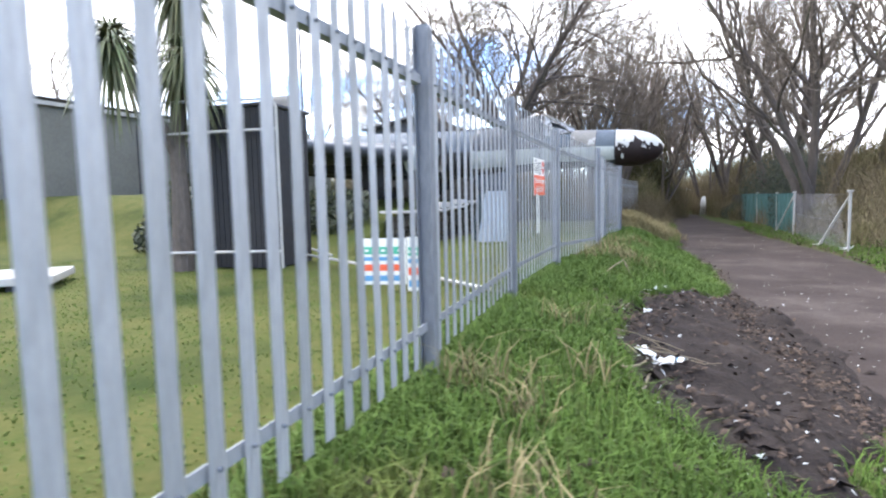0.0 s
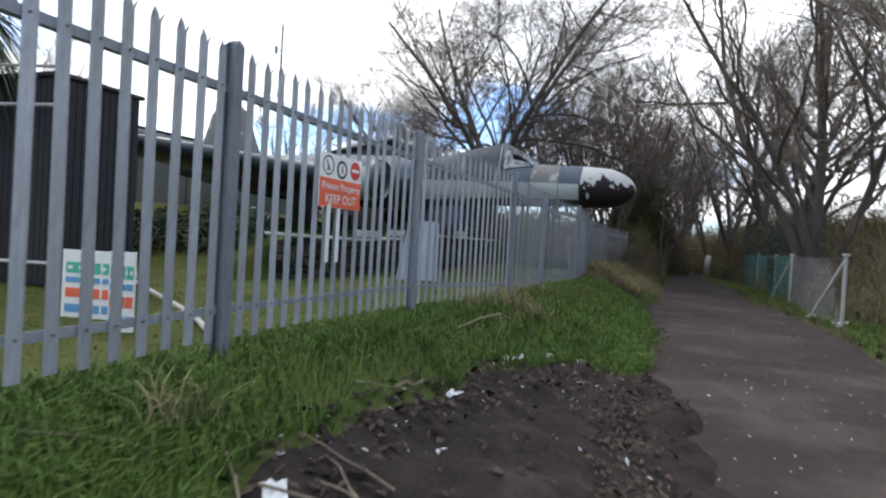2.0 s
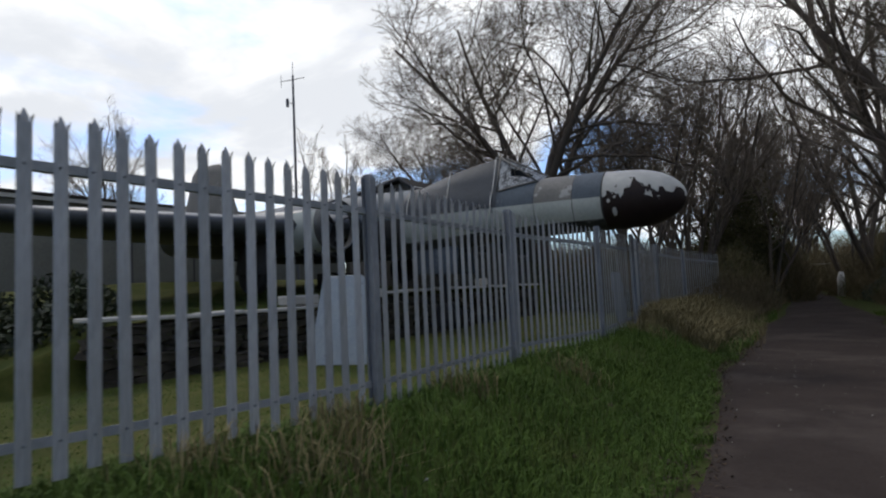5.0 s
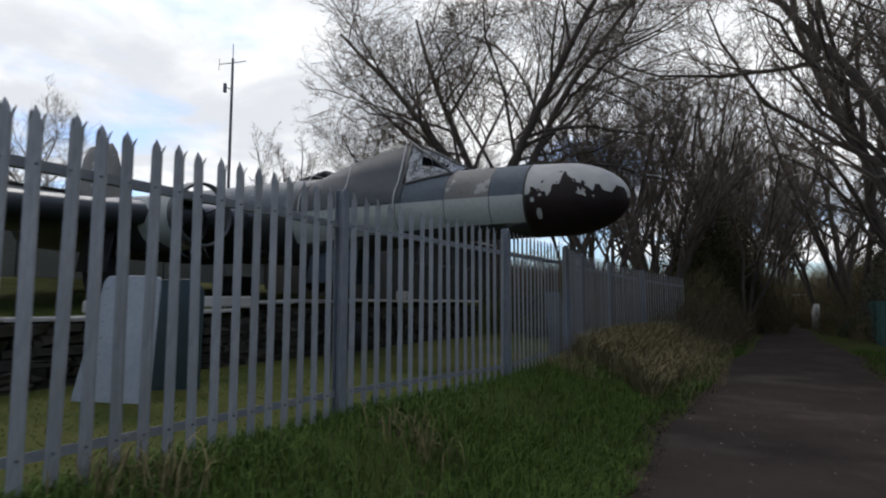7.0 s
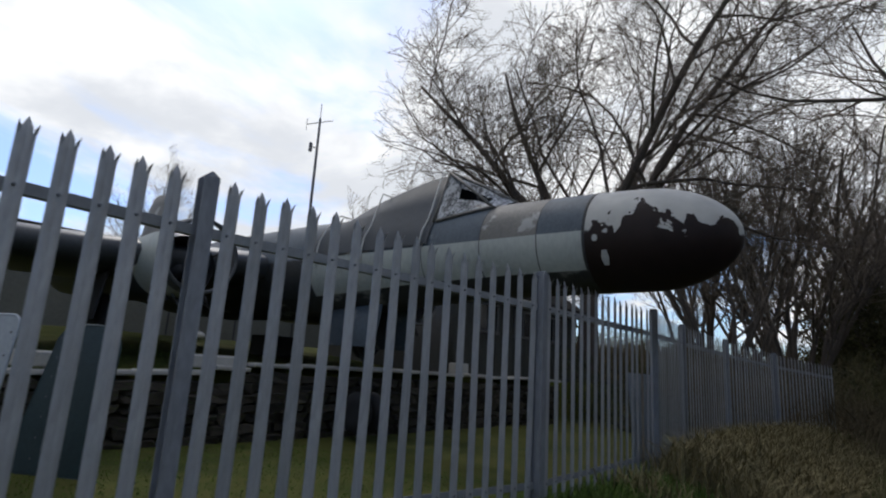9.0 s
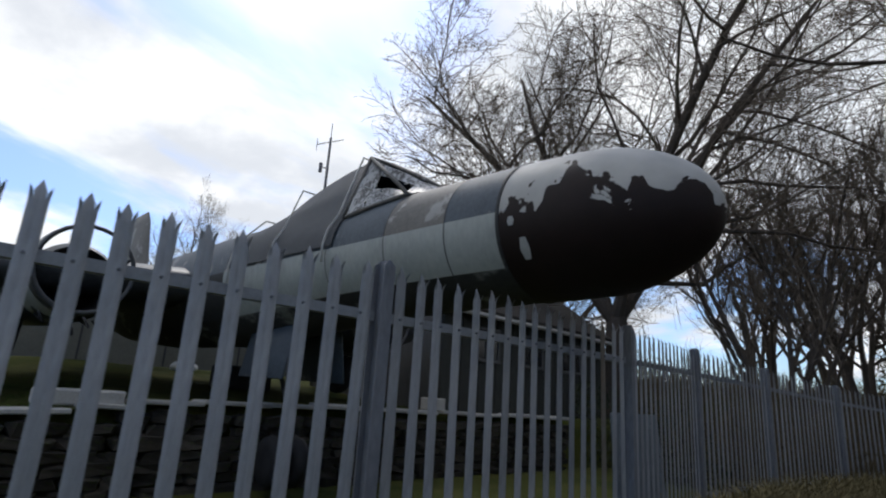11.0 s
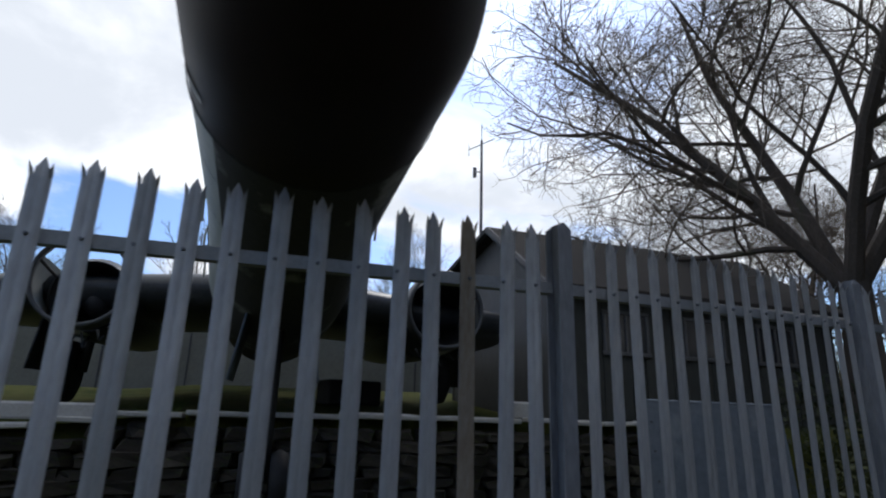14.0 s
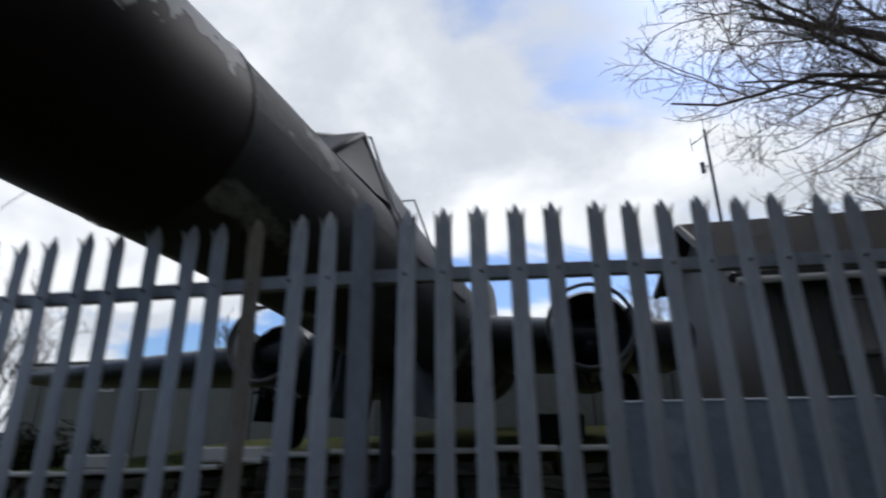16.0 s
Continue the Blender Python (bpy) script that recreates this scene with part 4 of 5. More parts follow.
# ---- grass ----
def blades(name, label, mat, count, area, seed, height, keep, wide=0.006, bend=0.35):
    rng = np.random.default_rng(seed)
    x0, x1, y0, y1 = area
    verts, faces = [], []
    made = 0
    while made < count:
        x, y = rng.uniform(x0, x1), rng.uniform(y0, y1)
        if not keep(x, y, rng.random()):
            made += 0.2
            continue
        made += 1
        z = ground_z(x, y)
        h = height * rng.uniform(0.4, 1.25)
        a = rng.uniform(0, 2 * math.pi)
        dx, dy = math.cos(a), math.sin(a)
        l = bend * h * rng.uniform(0.2, 1.6)
        w = wide * rng.uniform(0.6, 1.4)
        b = len(verts)
        verts += [(x - dy * w, y + dx * w, z - 0.01), (x + dy * w, y - dx * w, z - 0.01),
                  (x + dx * l * 0.35 + dy * w * 0.8, y + dy * l * 0.35 - dx * w * 0.8, z + h * 0.6), (x + dx * l * 0.35 - dy * w * 0.8, y + dy * l * 0.35 + dx * w * 0.8, z + h * 0.6),
                  (x + dx * l, y + dy * l, z + h * (1 - 0.25 * bend))]
        faces += [(b, b + 1, b + 2, b + 3), (b + 3, b + 2, b + 4)]
    return tagged(mesh_object(name, verts, faces, mat), label, "grass", kind="stuff")


def heap_radius(x, y):
    """Distance from the heap's middle, 1 at its ragged edge."""
    ragged = (0.16 + 0.22 * smooth01((x - 4.1) / 0.6)) * noise.noise(Vector((x * 1.6, y * 1.6, 2)))
    return math.sqrt(((x - 4.10 - 0.09 * (y - 4.65)) / 1.02) ** 2 + ((y - 4.65) / 3.2) ** 2) + ragged


def on_mound(x, y):
    return heap_radius(x, y) < 0.93


def verge_keep(x, y, r):
    if on_mound(x, y) or x > path_left(y) + 0.02 + 0.22 * noise.noise(Vector((x * 2.5, y * 2.5, 3))) or x < fence_x(y) - 0.3:
        return False
    return r < 0.35 + 0.9 * (0.5 + noise.noise(Vector((x * 0.8, y * 0.8, 7)))) * (1.0 if y < 14.5 else 0.35)


blades("verge_grass", "uneven green grass on the bank beside the fence", M_GRASS, 110000, (1.8, 4.8, -4, 20), 1, 0.13, verge_keep, wide=0.004, bend=0.95)
blades("far_grass", "rough green grass along the far fence", M_GRASS, 12000, (2.4, 5.2, 19, 40), 2, 0.15, lambda x, y, r: fence_x(y) < x < path_left(y) + 0.1, wide=0.012)
blades("right_grass", "green grass along the edge of the path", M_GRASS, 14000, (7.7, 11.5, 4, 30), 6, 0.13, lambda x, y, r: x > path_right(y) - 0.05 and r < 0.8, wide=0.010)
blades("lawn_grass", "short mossy lawn grass behind the fence", M_GRASS, 70000, (-6, 2.3, -3, 16), 3, 0.019, lambda x, y, r: x < fence_x(y) and not (-2.2 < x < -1.3 and y > 8), wide=0.005, bend=0.9)


def straw_keep(x, y, r):
    tuft = max(math.exp(-((x - a) ** 2 + (y - b) ** 2) / c) for a, b, c in
               ((3.15, 8.6, 0.10), (2.95, 18.9, 0.9), (3.3, 20.6, 1.3), (3.6, 22.6, 1.4), (2.45, 1.6, 0.03), (2.9, 0.5, 0.035), (2.75, 1.3, 0.012), (3.0, 2.2, 0.012), (2.6, -0.2, 0.02), (2.7, 3.3, 0.02), (3.75, 18.6, 0.25), (4.1, 20.8, 0.4), (4.2, 23.3, 0.6), (3.3, 16.6, 0.10), (3.4, 12.4, 0.04), (2.9, 10.6, 0.05), (2.5, 8.2, 0.06), (2.6, 9.2, 0.06), (2.95, 9.0, 0.04), (3.3, 25, 1.6)))
    return r < tuft and fence_x(y) - 0.1 < x


blades("dead_grass", "bleached dead grass tussocks on the bank", M_STRAW, 24000, (2.0, 5.0, -1, 27), 4, 0.26, straw_keep, wide=0.005, bend=0.8)


blades("tall_dead_grass", "tall bleached dead grass against the far fence", M_STRAW, 17000, (2.5, 4.6, 17.4, 27), 27, 0.46,
       lambda x, y, r: fence_x(y) + 0.15 < x < path_left(y) - 0.35 and r < 0.55 + 0.6 * noise.noise(Vector((x, y * 0.7, 1))), wide=0.007, bend=0.8)


# ---- heap of leaf mould ----
def mound():
    verts, faces = [], []
    nx, ny = 46, 110
    for j in range(ny + 1):
        for i in range(nx + 1):
            x, y = 2.72 + 2.9 * i / nx, 1.2 + 7.5 * j / ny
            rad = heap_radius(x, y)
            k = smooth01((1.02 - rad) / 0.22)
            lump = 0.085 * noise.noise(Vector((x * 3, y * 3, 4))) + 0.04 * noise.noise(Vector((x * 11, y * 11, 4)))
            base = ground_z(x, y)
            flat = 0.05 + 0.21 * smooth01((4.7 - x) / 1.2)
            verts.append((x, y, (base - 0.05) * (1 - k) + max(base + 0.03, flat + lump) * k))
    for j in range(ny):
        for i in range(nx):
            faces.append((j * (nx + 1) + i, j * (nx + 1) + i + 1, (j + 1) * (nx + 1) + i + 1, (j + 1) * (nx + 1) + i))
    ob = mesh_object("soil_heap", verts, faces, M_DIRT, smooth=True)
    return tagged(ob, "dark heap of leaf mould and soil beside the path", "soil heap"), verts


heap, heap_verts = mound()


def heap_z(x, y):
    i, j = round((x - 2.72) / 2.9 * 46), round((y - 1.2) / 7.5 * 110)
    if 0 <= i <= 46 and 0 <= j <= 110:
        return max(heap_verts[j * 47 + i][2], ground_z(x, y))
    return ground_z(x, y)


def scatter(name, label, mat, count, seed, size, keep, area):
    rng = np.random.default_rng(seed)
    verts, faces, made = [], [], 0
    while made < count:
        x, y = rng.uniform(area[0], area[1]), rng.uniform(area[2], area[3])
        made += 1
        if not keep(x, y, rng.random()):
            continue
        z = heap_z(x, y) + 0.012
        s = size * rng.uniform(0.5, 1.5)
        a = rng.uniform(0, 6.28)
        u, v = Vector((math.cos(a), math.sin(a), rng.normal() * 0.4)) * s, Vector((-math.sin(a), math.cos(a), rng.normal() * 0.4)) * s * 0.55
        p = Vector((x, y, z + 0.4 * s * rng.random()))
        b = len(verts)
        up = Vector((0, 0, s * 0.35))
        verts += [p - u, p - v * 0.9 + up * 0.4, p + u, p + v + up * 0.5, p + up]
        faces += [(b, b + 1, b + 4), (b + 1, b + 2, b + 4), (b + 2, b + 3, b + 4), (b + 3, b, b + 4)]
    return tagged(mesh_object(name, verts, faces, mat), label, "debris", kind="stuff")


def heap_edge(x, y, r):
    rad = heap_radius(x, y)
    return r < (0.9 if (0.55 < rad < 1.05 and x < 4.3) else 0.16 if rad < 1.02 else 0.0)


scatter("leaf_litter", "brown fallen leaves on the soil heap", M_LEAF, 3800, 8, 0.026, heap_edge, (2.7, 5.2, 1.0, 8.6))
scatter("white_chips", "pale stone chips and scraps in the soil", M_BARE, 1300, 9, 0.017, lambda x, y, r: r < 0.55 and (heap_edge(x, y, r * 0.7) or r < 0.16), (2.7, 6.6, 0.6, 9.5))
scatter("black_clods", "clods of black soil along the heap", M_DIRT, 1000, 10, 0.045, lambda x, y, r: heap_edge(x, y, r * 0.9), (2.7, 5.2, 1.0, 8.6))
scatter("edge_litter", "brown leaves and soil crumbs along the path edge", M_LEAF, 16000, 15, 0.020, lambda x, y, r: abs(x - path_left(y)) < 0.30 * r and y > 0, (4.2, 5.0, 0, 26))
scatter("path_pebbles", "small pebbles on the path", M_SLAB, 450, 12, 0.009, lambda x, y, r: path_left(y) < x < path_right(y), (4.4, 8.0, -2, 20))
scatter("bank_leaves", "brown leaves in the grass beyond the path", M_LEAF, 9000, 16, 0.04, lambda x, y, r: x > path_right(y) - 0.15, (7.5, 11.0, 4, 28))
scatter("dry_leaves", "brown leaves caught in the grass", M_LEAF, 1100, 14, 0.035, lambda x, y, r: fence_x(y) < x < 4.0 and r < (0.9 if y < 1.6 else 0.12), (2.1, 4.5, -1, 20))


def litter_sheet(label, x, y, size, mats, seed, category="litter"):
    """A crumpled scrap of paper or plastic."""
    rng = random.Random(seed)
    bm = bmesh.new()
    n = 6
    g = [[bm.verts.new((size * (i / n - 0.5) * (1 + 0.2 * rng.random()), size * 0.6 * (j / n - 0.5), abs(rng.gauss(0, 0.10)) * size)) for j in range(n + 1)] for i in range(n + 1)]
    for i in range(n):
        for j in range(n):
            f = bm.faces.new((g[i][j], g[i + 1][j], g[i + 1][j + 1], g[i][j + 1]))
            f.material_index = 1 if len(mats) > 1 and 2 <= i <= 4 and j >= 2 else 0
    ob = part("litter", bm, mats)
    ob.matrix_world = pose(x, y, heap_z(x, y) + 0.012, rng.uniform(-12, 12), rng.uniform(-12, 12), rng.uniform(0, 360))
    return tagged(ob, label, category, "litter on the soil heap")


litter_sheet("crumpled white and blue plastic packet", 3.42, 3.06, 0.26, [M_WHITE, M_BLUE], 1)
litter_sheet("crumpled white paper scrap", 3.30, 3.20, 0.15, [M_WHITE], 2)
litter_sheet("crumpled white paper scrap", 3.42, 6.56, 0.17, [M_WHITE], 3)
litter_sheet("dirty white plastic scrap", 3.36, 5.10, 0.13, [M_WHITE], 4)
litter_sheet("dirty white plastic scrap", 3.62, 7.25, 0.12, [M_WHITE], 5)
litter_sheet("small torn white paper scrap", 3.79, 1.85, 0.08, [M_WHITE], 6)
litter_sheet("small torn white paper scrap", 3.9, 7.7, 0.09, [M_WHITE], 7)
litter_sheet("white plastic bag against the mesh fence", 8.45, 15.9, 0.45, [M_WHITE], 8)
litter_sheet("white plastic bag by the fence foot", 8.25, 17.6, 0.35, [M_WHITE], 9)


def stick(label, pts, r):
    bm = bmesh.new()
    n = len(pts)
    tube(bm, [Vector(p) for p in pts], [r * (1 - 0.6 * i / (n - 1)) for i in range(n)], 6)
    ob = part("stick", bm, M_WOOD)
    return tagged(ob, label, "stick", "fallen sticks")


rng = random.Random(9)
for x, y, a, l in ((3.18, 2.50, 100, 0.75), (3.30, 2.55, 80, 0.55), (3.52, 3.30, 20, 0.6), (3.60, 3.42, 5, 0.5), (3.45, 3.5, 150, 0.4), (2.62, 2.95, 30, 0.5), (3.1, 3.2, 140, 0.35),
                   (3.25, 2.8, 60, 0.45), (3.35, 3.65, 175, 0.5), (3.15, 4.9, 75, 0.4), (3.05, 4.6, 50, 0.35), (5.6, 2.2, 10, 0.3)):
    ca, sa = math.cos(radians(a)), math.sin(radians(a))
    pts = []
    for i in range(5):
        px, py = x + ca * l * (i / 4 - 0.5), y + sa * l * (i / 4 - 0.5) + rng.gauss(0, 0.012)
        pts.append((px, py, heap_z(px, py) + 0.025 + abs(rng.gauss(0, 0.015))))
    stick("dry broken stick lying on the soil", pts, rng.uniform(0.006, 0.012))
stick("long bent dry bramble stem in the grass", [(2.75, 6.0, 0.42), (2.85, 6.5, 0.52), (3.0, 6.9, 0.60), (3.1, 7.3, 0.62), (3.12, 7.6, 0.55), (3.2, 7.9, 0.42)], 0.012)
stick("long bent dry bramble stem in the grass", [(3.1, 7.3, 0.62), (3.18, 7.2, 0.45), (3.25, 7.15, 0.28)], 0.009)


# ---- signs ----
def text_mesh(body, size, x, z, parent, mat, depth=0.001):
    cu = bpy.data.curves.new("lettering", "FONT")
    cu.body, cu.size, cu.extrude, cu.align_x, cu.align_y = body, size, depth, "CENTER", "CENTER"
    tmp = bpy.data.objects.new("tmp", cu)
    scene.collection.objects.link(tmp)
    me = bpy.data.meshes.new_from_object(tmp.evaluated_get(bpy.context.evaluated_depsgraph_get()))
    bpy.data.objects.remove(tmp)
    me.materials.clear()
    me.materials.append(mat)
    ob = new("lettering", me)
    ob.parent = parent
    ob.matrix_parent_inverse = parent.matrix_world.inverted()
    ob.matrix_world = parent.matrix_world @ pose(x, -0.006, z, 90, 0, 0)
    return ob


def plate(name, parent, mat, x, z, w, h, y=0.0, d=0.003, bevel=0.0, label=""):
    bm = bmesh.new()
    box(bm, (0, 0, 0), (w, d, h), bevel)
    ob = part(name, bm, mat, None, label)
    ob.parent = parent
    ob.matrix_parent_inverse = parent.matrix_world.inverted()
    ob.matrix_world = parent.matrix_world @ pose(x, y, z)
    return ob


def disc(name, parent, mat, x, z, r0, r1, y):
    bm = bmesh.new()
    rings = [[bm.verts.new((r * math.cos(2 * math.pi * k / 28), d, r * math.sin(2 * math.pi * k / 28))) for k in range(28)] for r, d in ((r1, 0.001), (r1, -0.001), (max(r0, 0.0005), -0.001), (max(r0, 0.0005), 0.001))]
    for u, v in zip(rings, rings[1:]):
        for k in range(28):
            bm.faces.new((u[k], u[(k + 1) % 28], v[(k + 1) % 28], v[k]))
    ob = part(name, bm, mat)
    ob.parent = parent
    ob.matrix_parent_inverse = parent.matrix_world.inverted()
    ob.matrix_world = parent.matrix_world @ pose(x, y, z)
    return ob


sign = empty("warning_sign", pose(2.185, 5.47, 1.772, 0, 0, 87))
tagged(sign, "white and orange private property warning sign on the fence", "sign")
plate("board", sign, M_SIGNWHITE, 0, 0.0, 0.60, 0.42, 0.004, 0.006, 0.002)
plate("orange_panel", sign, M_ORANGE, 0, -0.095, 0.59, 0.225, 0.0, 0.003)
text_mesh("Private Property", 0.082, 0, -0.045, sign, M_SIGNWHITE)
text_mesh("KEEP OUT", 0.098, 0, -0.145, sign, M_SIGNWHITE)
disc("round_symbol", sign, M_SIGNBLACK, -0.19, 0.115, 0.066, 0.076, -0.001)
for x0, z0, x1, z1 in ((-0.215, 0.155, -0.165, 0.075), (-0.20, 0.13, -0.19, 0.10), (-0.19, 0.10, -0.21, 0.07), (-0.19, 0.10, -0.17, 0.075)):
    l = math.hypot(x1 - x0, z1 - z0)
    b = plate("symbol_stroke", sign, M_SIGNBLACK, (x0 + x1) / 2, (z0 + z1) / 2, l, 0.010, -0.001, 0.002)
    b.matrix_world = sign.matrix_world @ pose((x0 + x1) / 2, -0.001, (z0 + z1) / 2, 0, -math.degrees(math.atan2(z1 - z0, x1 - x0)), 0)
disc("padlock_ring", sign, M_GREEN, 0.0, 0.10, 0.052, 0.074, -0.001)
disc("padlock_body", sign, M_SIGNWHITE, 0.0, 0.10, 0.0, 0.050, -0.002)
plate("keyhole", sign, M_SIGNBLACK, 0.0, 0.10, 0.016, 0.06, -0.004, 0.002)
disc("red_disc", sign, M_RED, 0.20, 0.115, 0.0, 0.076, -0.001)
plate("red_disc_bar", sign, M_SIGNWHITE, 0.20, 0.115, 0.115, 0.024, -0.003, 0.002)


def site_board(label, x, y, turn, w, h, z):
    """A printed notice board with coloured bands standing on the ground."""
    ob = empty("notice_board", pose(x, y, z, 0, 0, turn))
    tagged(ob, label, "notice board", "notice boards")
    plate("board", ob, M_SIGNWHITE, 0, h / 2, w, h, 0.004, 0.012, 0.003)
    for mat, f0, f1 in ((M_GREENP, 0.66, 0.82), (M_BLUE, 0.52, 0.60), (M_ORANGE, 0.30, 0.44), (M_BLUE, 0.08, 0.20)):
        for k in range(3):
            plate("printed_band", ob, mat, (k - 1) * w * 0.30, h * (f0 + f1) / 2, w * 0.26, h * (f1 - f0), -0.005, 0.003)
    for k in range(5):
        plate("printed_line", ob, M_SIGNWHITE, (k - 2) * w * 0.18, h * 0.74, w * 0.08, h * 0.05, -0.008, 0.002)
    return ob


site_board("white notice board with green, blue and orange bands", 0.56, 4.62, 12, 0.52, 0.52, 0.60)
site_board("narrow white notice board with coloured bands", 1.00, 4.50, 16, 0.20, 0.58, 0.56)


# ---- things behind the fence ----
def bar(name, label, pts, r, mat, category, group=""):
    bm = bmesh.new()
    tube(bm, [Vector(p) for p in pts], r, 8)
    return tagged(part(name, bm, mat), label, category, group)


def leaning_sheet(label, x, y, z, w, h, turn, tilt, mat, corner=0.08):
    bm = bmesh.new()
    pts = []
    for cx, cz, a0 in ((w / 2 - corner, h - corner, 0), (-w / 2 + corner, h - corner, 90)):
        for k in range(6):
            a = radians(a0 + 90 * k / 5)
            pts.append((cx + corner * math.cos(a), cz + corner * math.sin(a)))
    pts += [(-w / 2 - 0.16 * h * (1 if corner > 0.05 else 0.1), 0.0), (w / 2 + 0.02, 0.0)]
    f = [bm.verts.new((a, -0.006, b)) for a, b in pts]
    g = [bm.verts.new((a, 0.006, b)) for a, b in pts]
    bm.faces.new(f)
    bm.faces.new(g[::-1])
    for k in range(len(pts)):
        n = (k + 1) % len(pts)
        bm.faces.new((f[k], g[k], g[n], f[n]))
    ob = empty("sheet_panel", pose(x, y, z))
    rim = bmesh.new()
    tube(rim, [(px, 0, pz) for px, pz in pts + pts[:1]], 0.011, 6, cap=False)
    pieces = [part("sheet", bm, mat), part("rim", rim, mat)]
    for k in range(7):
        for u in (-0.5, 0.5):
            rivet = bmesh.new()
            box(rivet, (u * (w - 0.09), -0.009, 0.12 + (h - 0.24) * k / 6), (0.014, 0.008, 0.014), 0.003)
            pieces.append(part("rivet", rivet, M_MAST))
    for p in pieces:
        p.parent = ob
        p.matrix_parent_inverse = ob.matrix_world.inverted()
        p.matrix_world = pose(x, y, z, tilt, 0, turn)
    return tagged(ob, label, "panel", "leaning sheets")


leaning_sheet("dented pale alloy sheet leaning upright on the lawn", 0.22, 12.15, 0.52, 0.62, 1.2, 18, -6, M_SHEET)
leaning_sheet("dark green plastic panel standing behind the fence", -0.18, 12.98, 0.5, 0.62, 1.22, 30, -5, M_GREEN, 0.2)
leaning_sheet("dull grey metal sheet propped inside the fence", 2.25, 19.45, 0.45, 1.1, 1.2, 92, -5, M_BLUESHEET, 0.02)
bar("pipe_rail", "long galvanised pipe lying across the lawn", [(-4.6, 8.6, 0.78), (0.9, 5.3, 0.60), (1.9, 4.5, 0.58)], 0.022, M_SLAB, "pipe")
bar("pipe_rail", "long galvanised pipe lying across the lawn", [(-5.5, 10.2, 1.0), (-1.2, 6.6, 0.72)], 0.022, M_SLAB, "pipe")


def fence_panel():
    ob = empty("site_fence_panel", pose(-2.4, 5.65, 0.6))
    tagged(ob, "bent galvanised temporary fence panel frame", "fence panel")
    a, b = Vector((-3.3, 5.4, 0)), Vector((-1.6, 5.9, 0))
    up = Vector((0, 0, 1))
    for pts in ([a + up * 0.6, a + up * 2.9, a.lerp(b, 0.04) + up * 3.0, a.lerp(b, 0.96) + up * 3.02, b + up * 2.92, b + up * 0.6], [a + up * 2.55, b + up * 2.6], [a + up * 0.85, b + up * 0.85]):
        bm = bmesh.new()
        tube(bm, pts, 0.02, 8)
        p = part("frame_tube", bm, M_SLAB)
        p.parent = ob
        p.matrix_parent_inverse = ob.matrix_world.inverted()
    return ob


fence_panel()


def box_thing(name, label, category, x, y, turn, pieces, z=None):
    """Simple built things from bevelled slabs: name, centre, size, material."""
    ob = empty(name, pose(x, y, ground_z(x, y) if z is None else z, 0, 0, turn))
    tagged(ob, label, category)
    for pn, c, s, mat in pieces:
        bm = bmesh.new()
        box(bm, (0, 0, 0), s, min(0.012, min(s) * 0.2))
        p = part(pn, bm, mat)
        p.parent = ob
        p.matrix_parent_inverse = ob.matrix_world.inverted()
        p.matrix_world = ob.matrix_world @ pose(*c)
    return ob


# black boarded shed
pieces = [("body", (0, 0, 1.25), (1.1, 1.1, 2.4), M_BLACK), ("roof", (0, 0, 2.43), (1.2, 1.2, 0.05), M_SHADOWY)]
for k in range(12):
    pieces.append(("board", (-0.495 + 0.09 * k, -0.56, 1.2), (0.08, 0.02, 2.36), M_BLACK))
    pieces.append(("board", (0.56, -0.495 + 0.09 * k, 1.2), (0.02, 0.08, 2.36), M_BLACK))
box_thing("shed", "black boarded shed on the lawn", "shed", -2.4, 6.56, 2, pieces)


def long_building(name, label, x, y, turn, length, deep, high, wall, z, windows=(), fascia=M_SLAB, roof=M_ROOF, panels=0):
    ob = empty(name, pose(x, y, z, 0, 0, turn))
    tagged(ob, label, "building")

    def add(pn, c, s, mat, host=None, rot=(0, 0, 0)):
        bm = bmesh.new()
        box(bm, (0, 0, 0), s, min(0.02, min(s) * 0.2))
        p = part(pn, bm, mat)
        h = host or ob
        p.parent = h
        p.matrix_parent_inverse = h.matrix_world.inverted()
        p.matrix_world = ob.matrix_world @ pose(*c, *rot)
        return p

    t = 0.2
    for cy in (t / 2, deep - t / 2):
        add("wall", (length / 2, cy, high / 2), (length, t, high), wall)
    for cx in (t / 2, length - t / 2):
        add("wall", (cx, deep / 2, high / 2), (t, deep - 2 * t, high), wall)
    add("fascia", (length / 2, -0.11, high - 0.06), (length + 0.3, 0.05, 0.16), fascia)
    add("roof", (length / 2, deep / 2, high + 0.05), (length + 0.35, deep + 0.35, 0.10), roof)
    for wx, wz, ww, wh in windows:
        win = add("window", (wx, -0.012, wz), (ww, 0.03, wh), M_GLASS)
        for dx, dz, sx, sz in ((0, wh / 2, ww + 0.1, 0.06), (0, -wh / 2, ww + 0.14, 0.07), (-ww / 2, 0, 0.06, wh), (ww / 2, 0, 0.06, wh), (0, 0, 0.045, wh)):
            add("frame", (wx + dx, -0.03, wz + dz), (sx, 0.04, sz), fascia, win)
    for k in range(panels):
        add("cladding_joint", (length * (k + 0.5) / panels, -0.012, high * 0.46), (0.05, 0.025, high * 0.9), M_SHADOWY)
    return ob


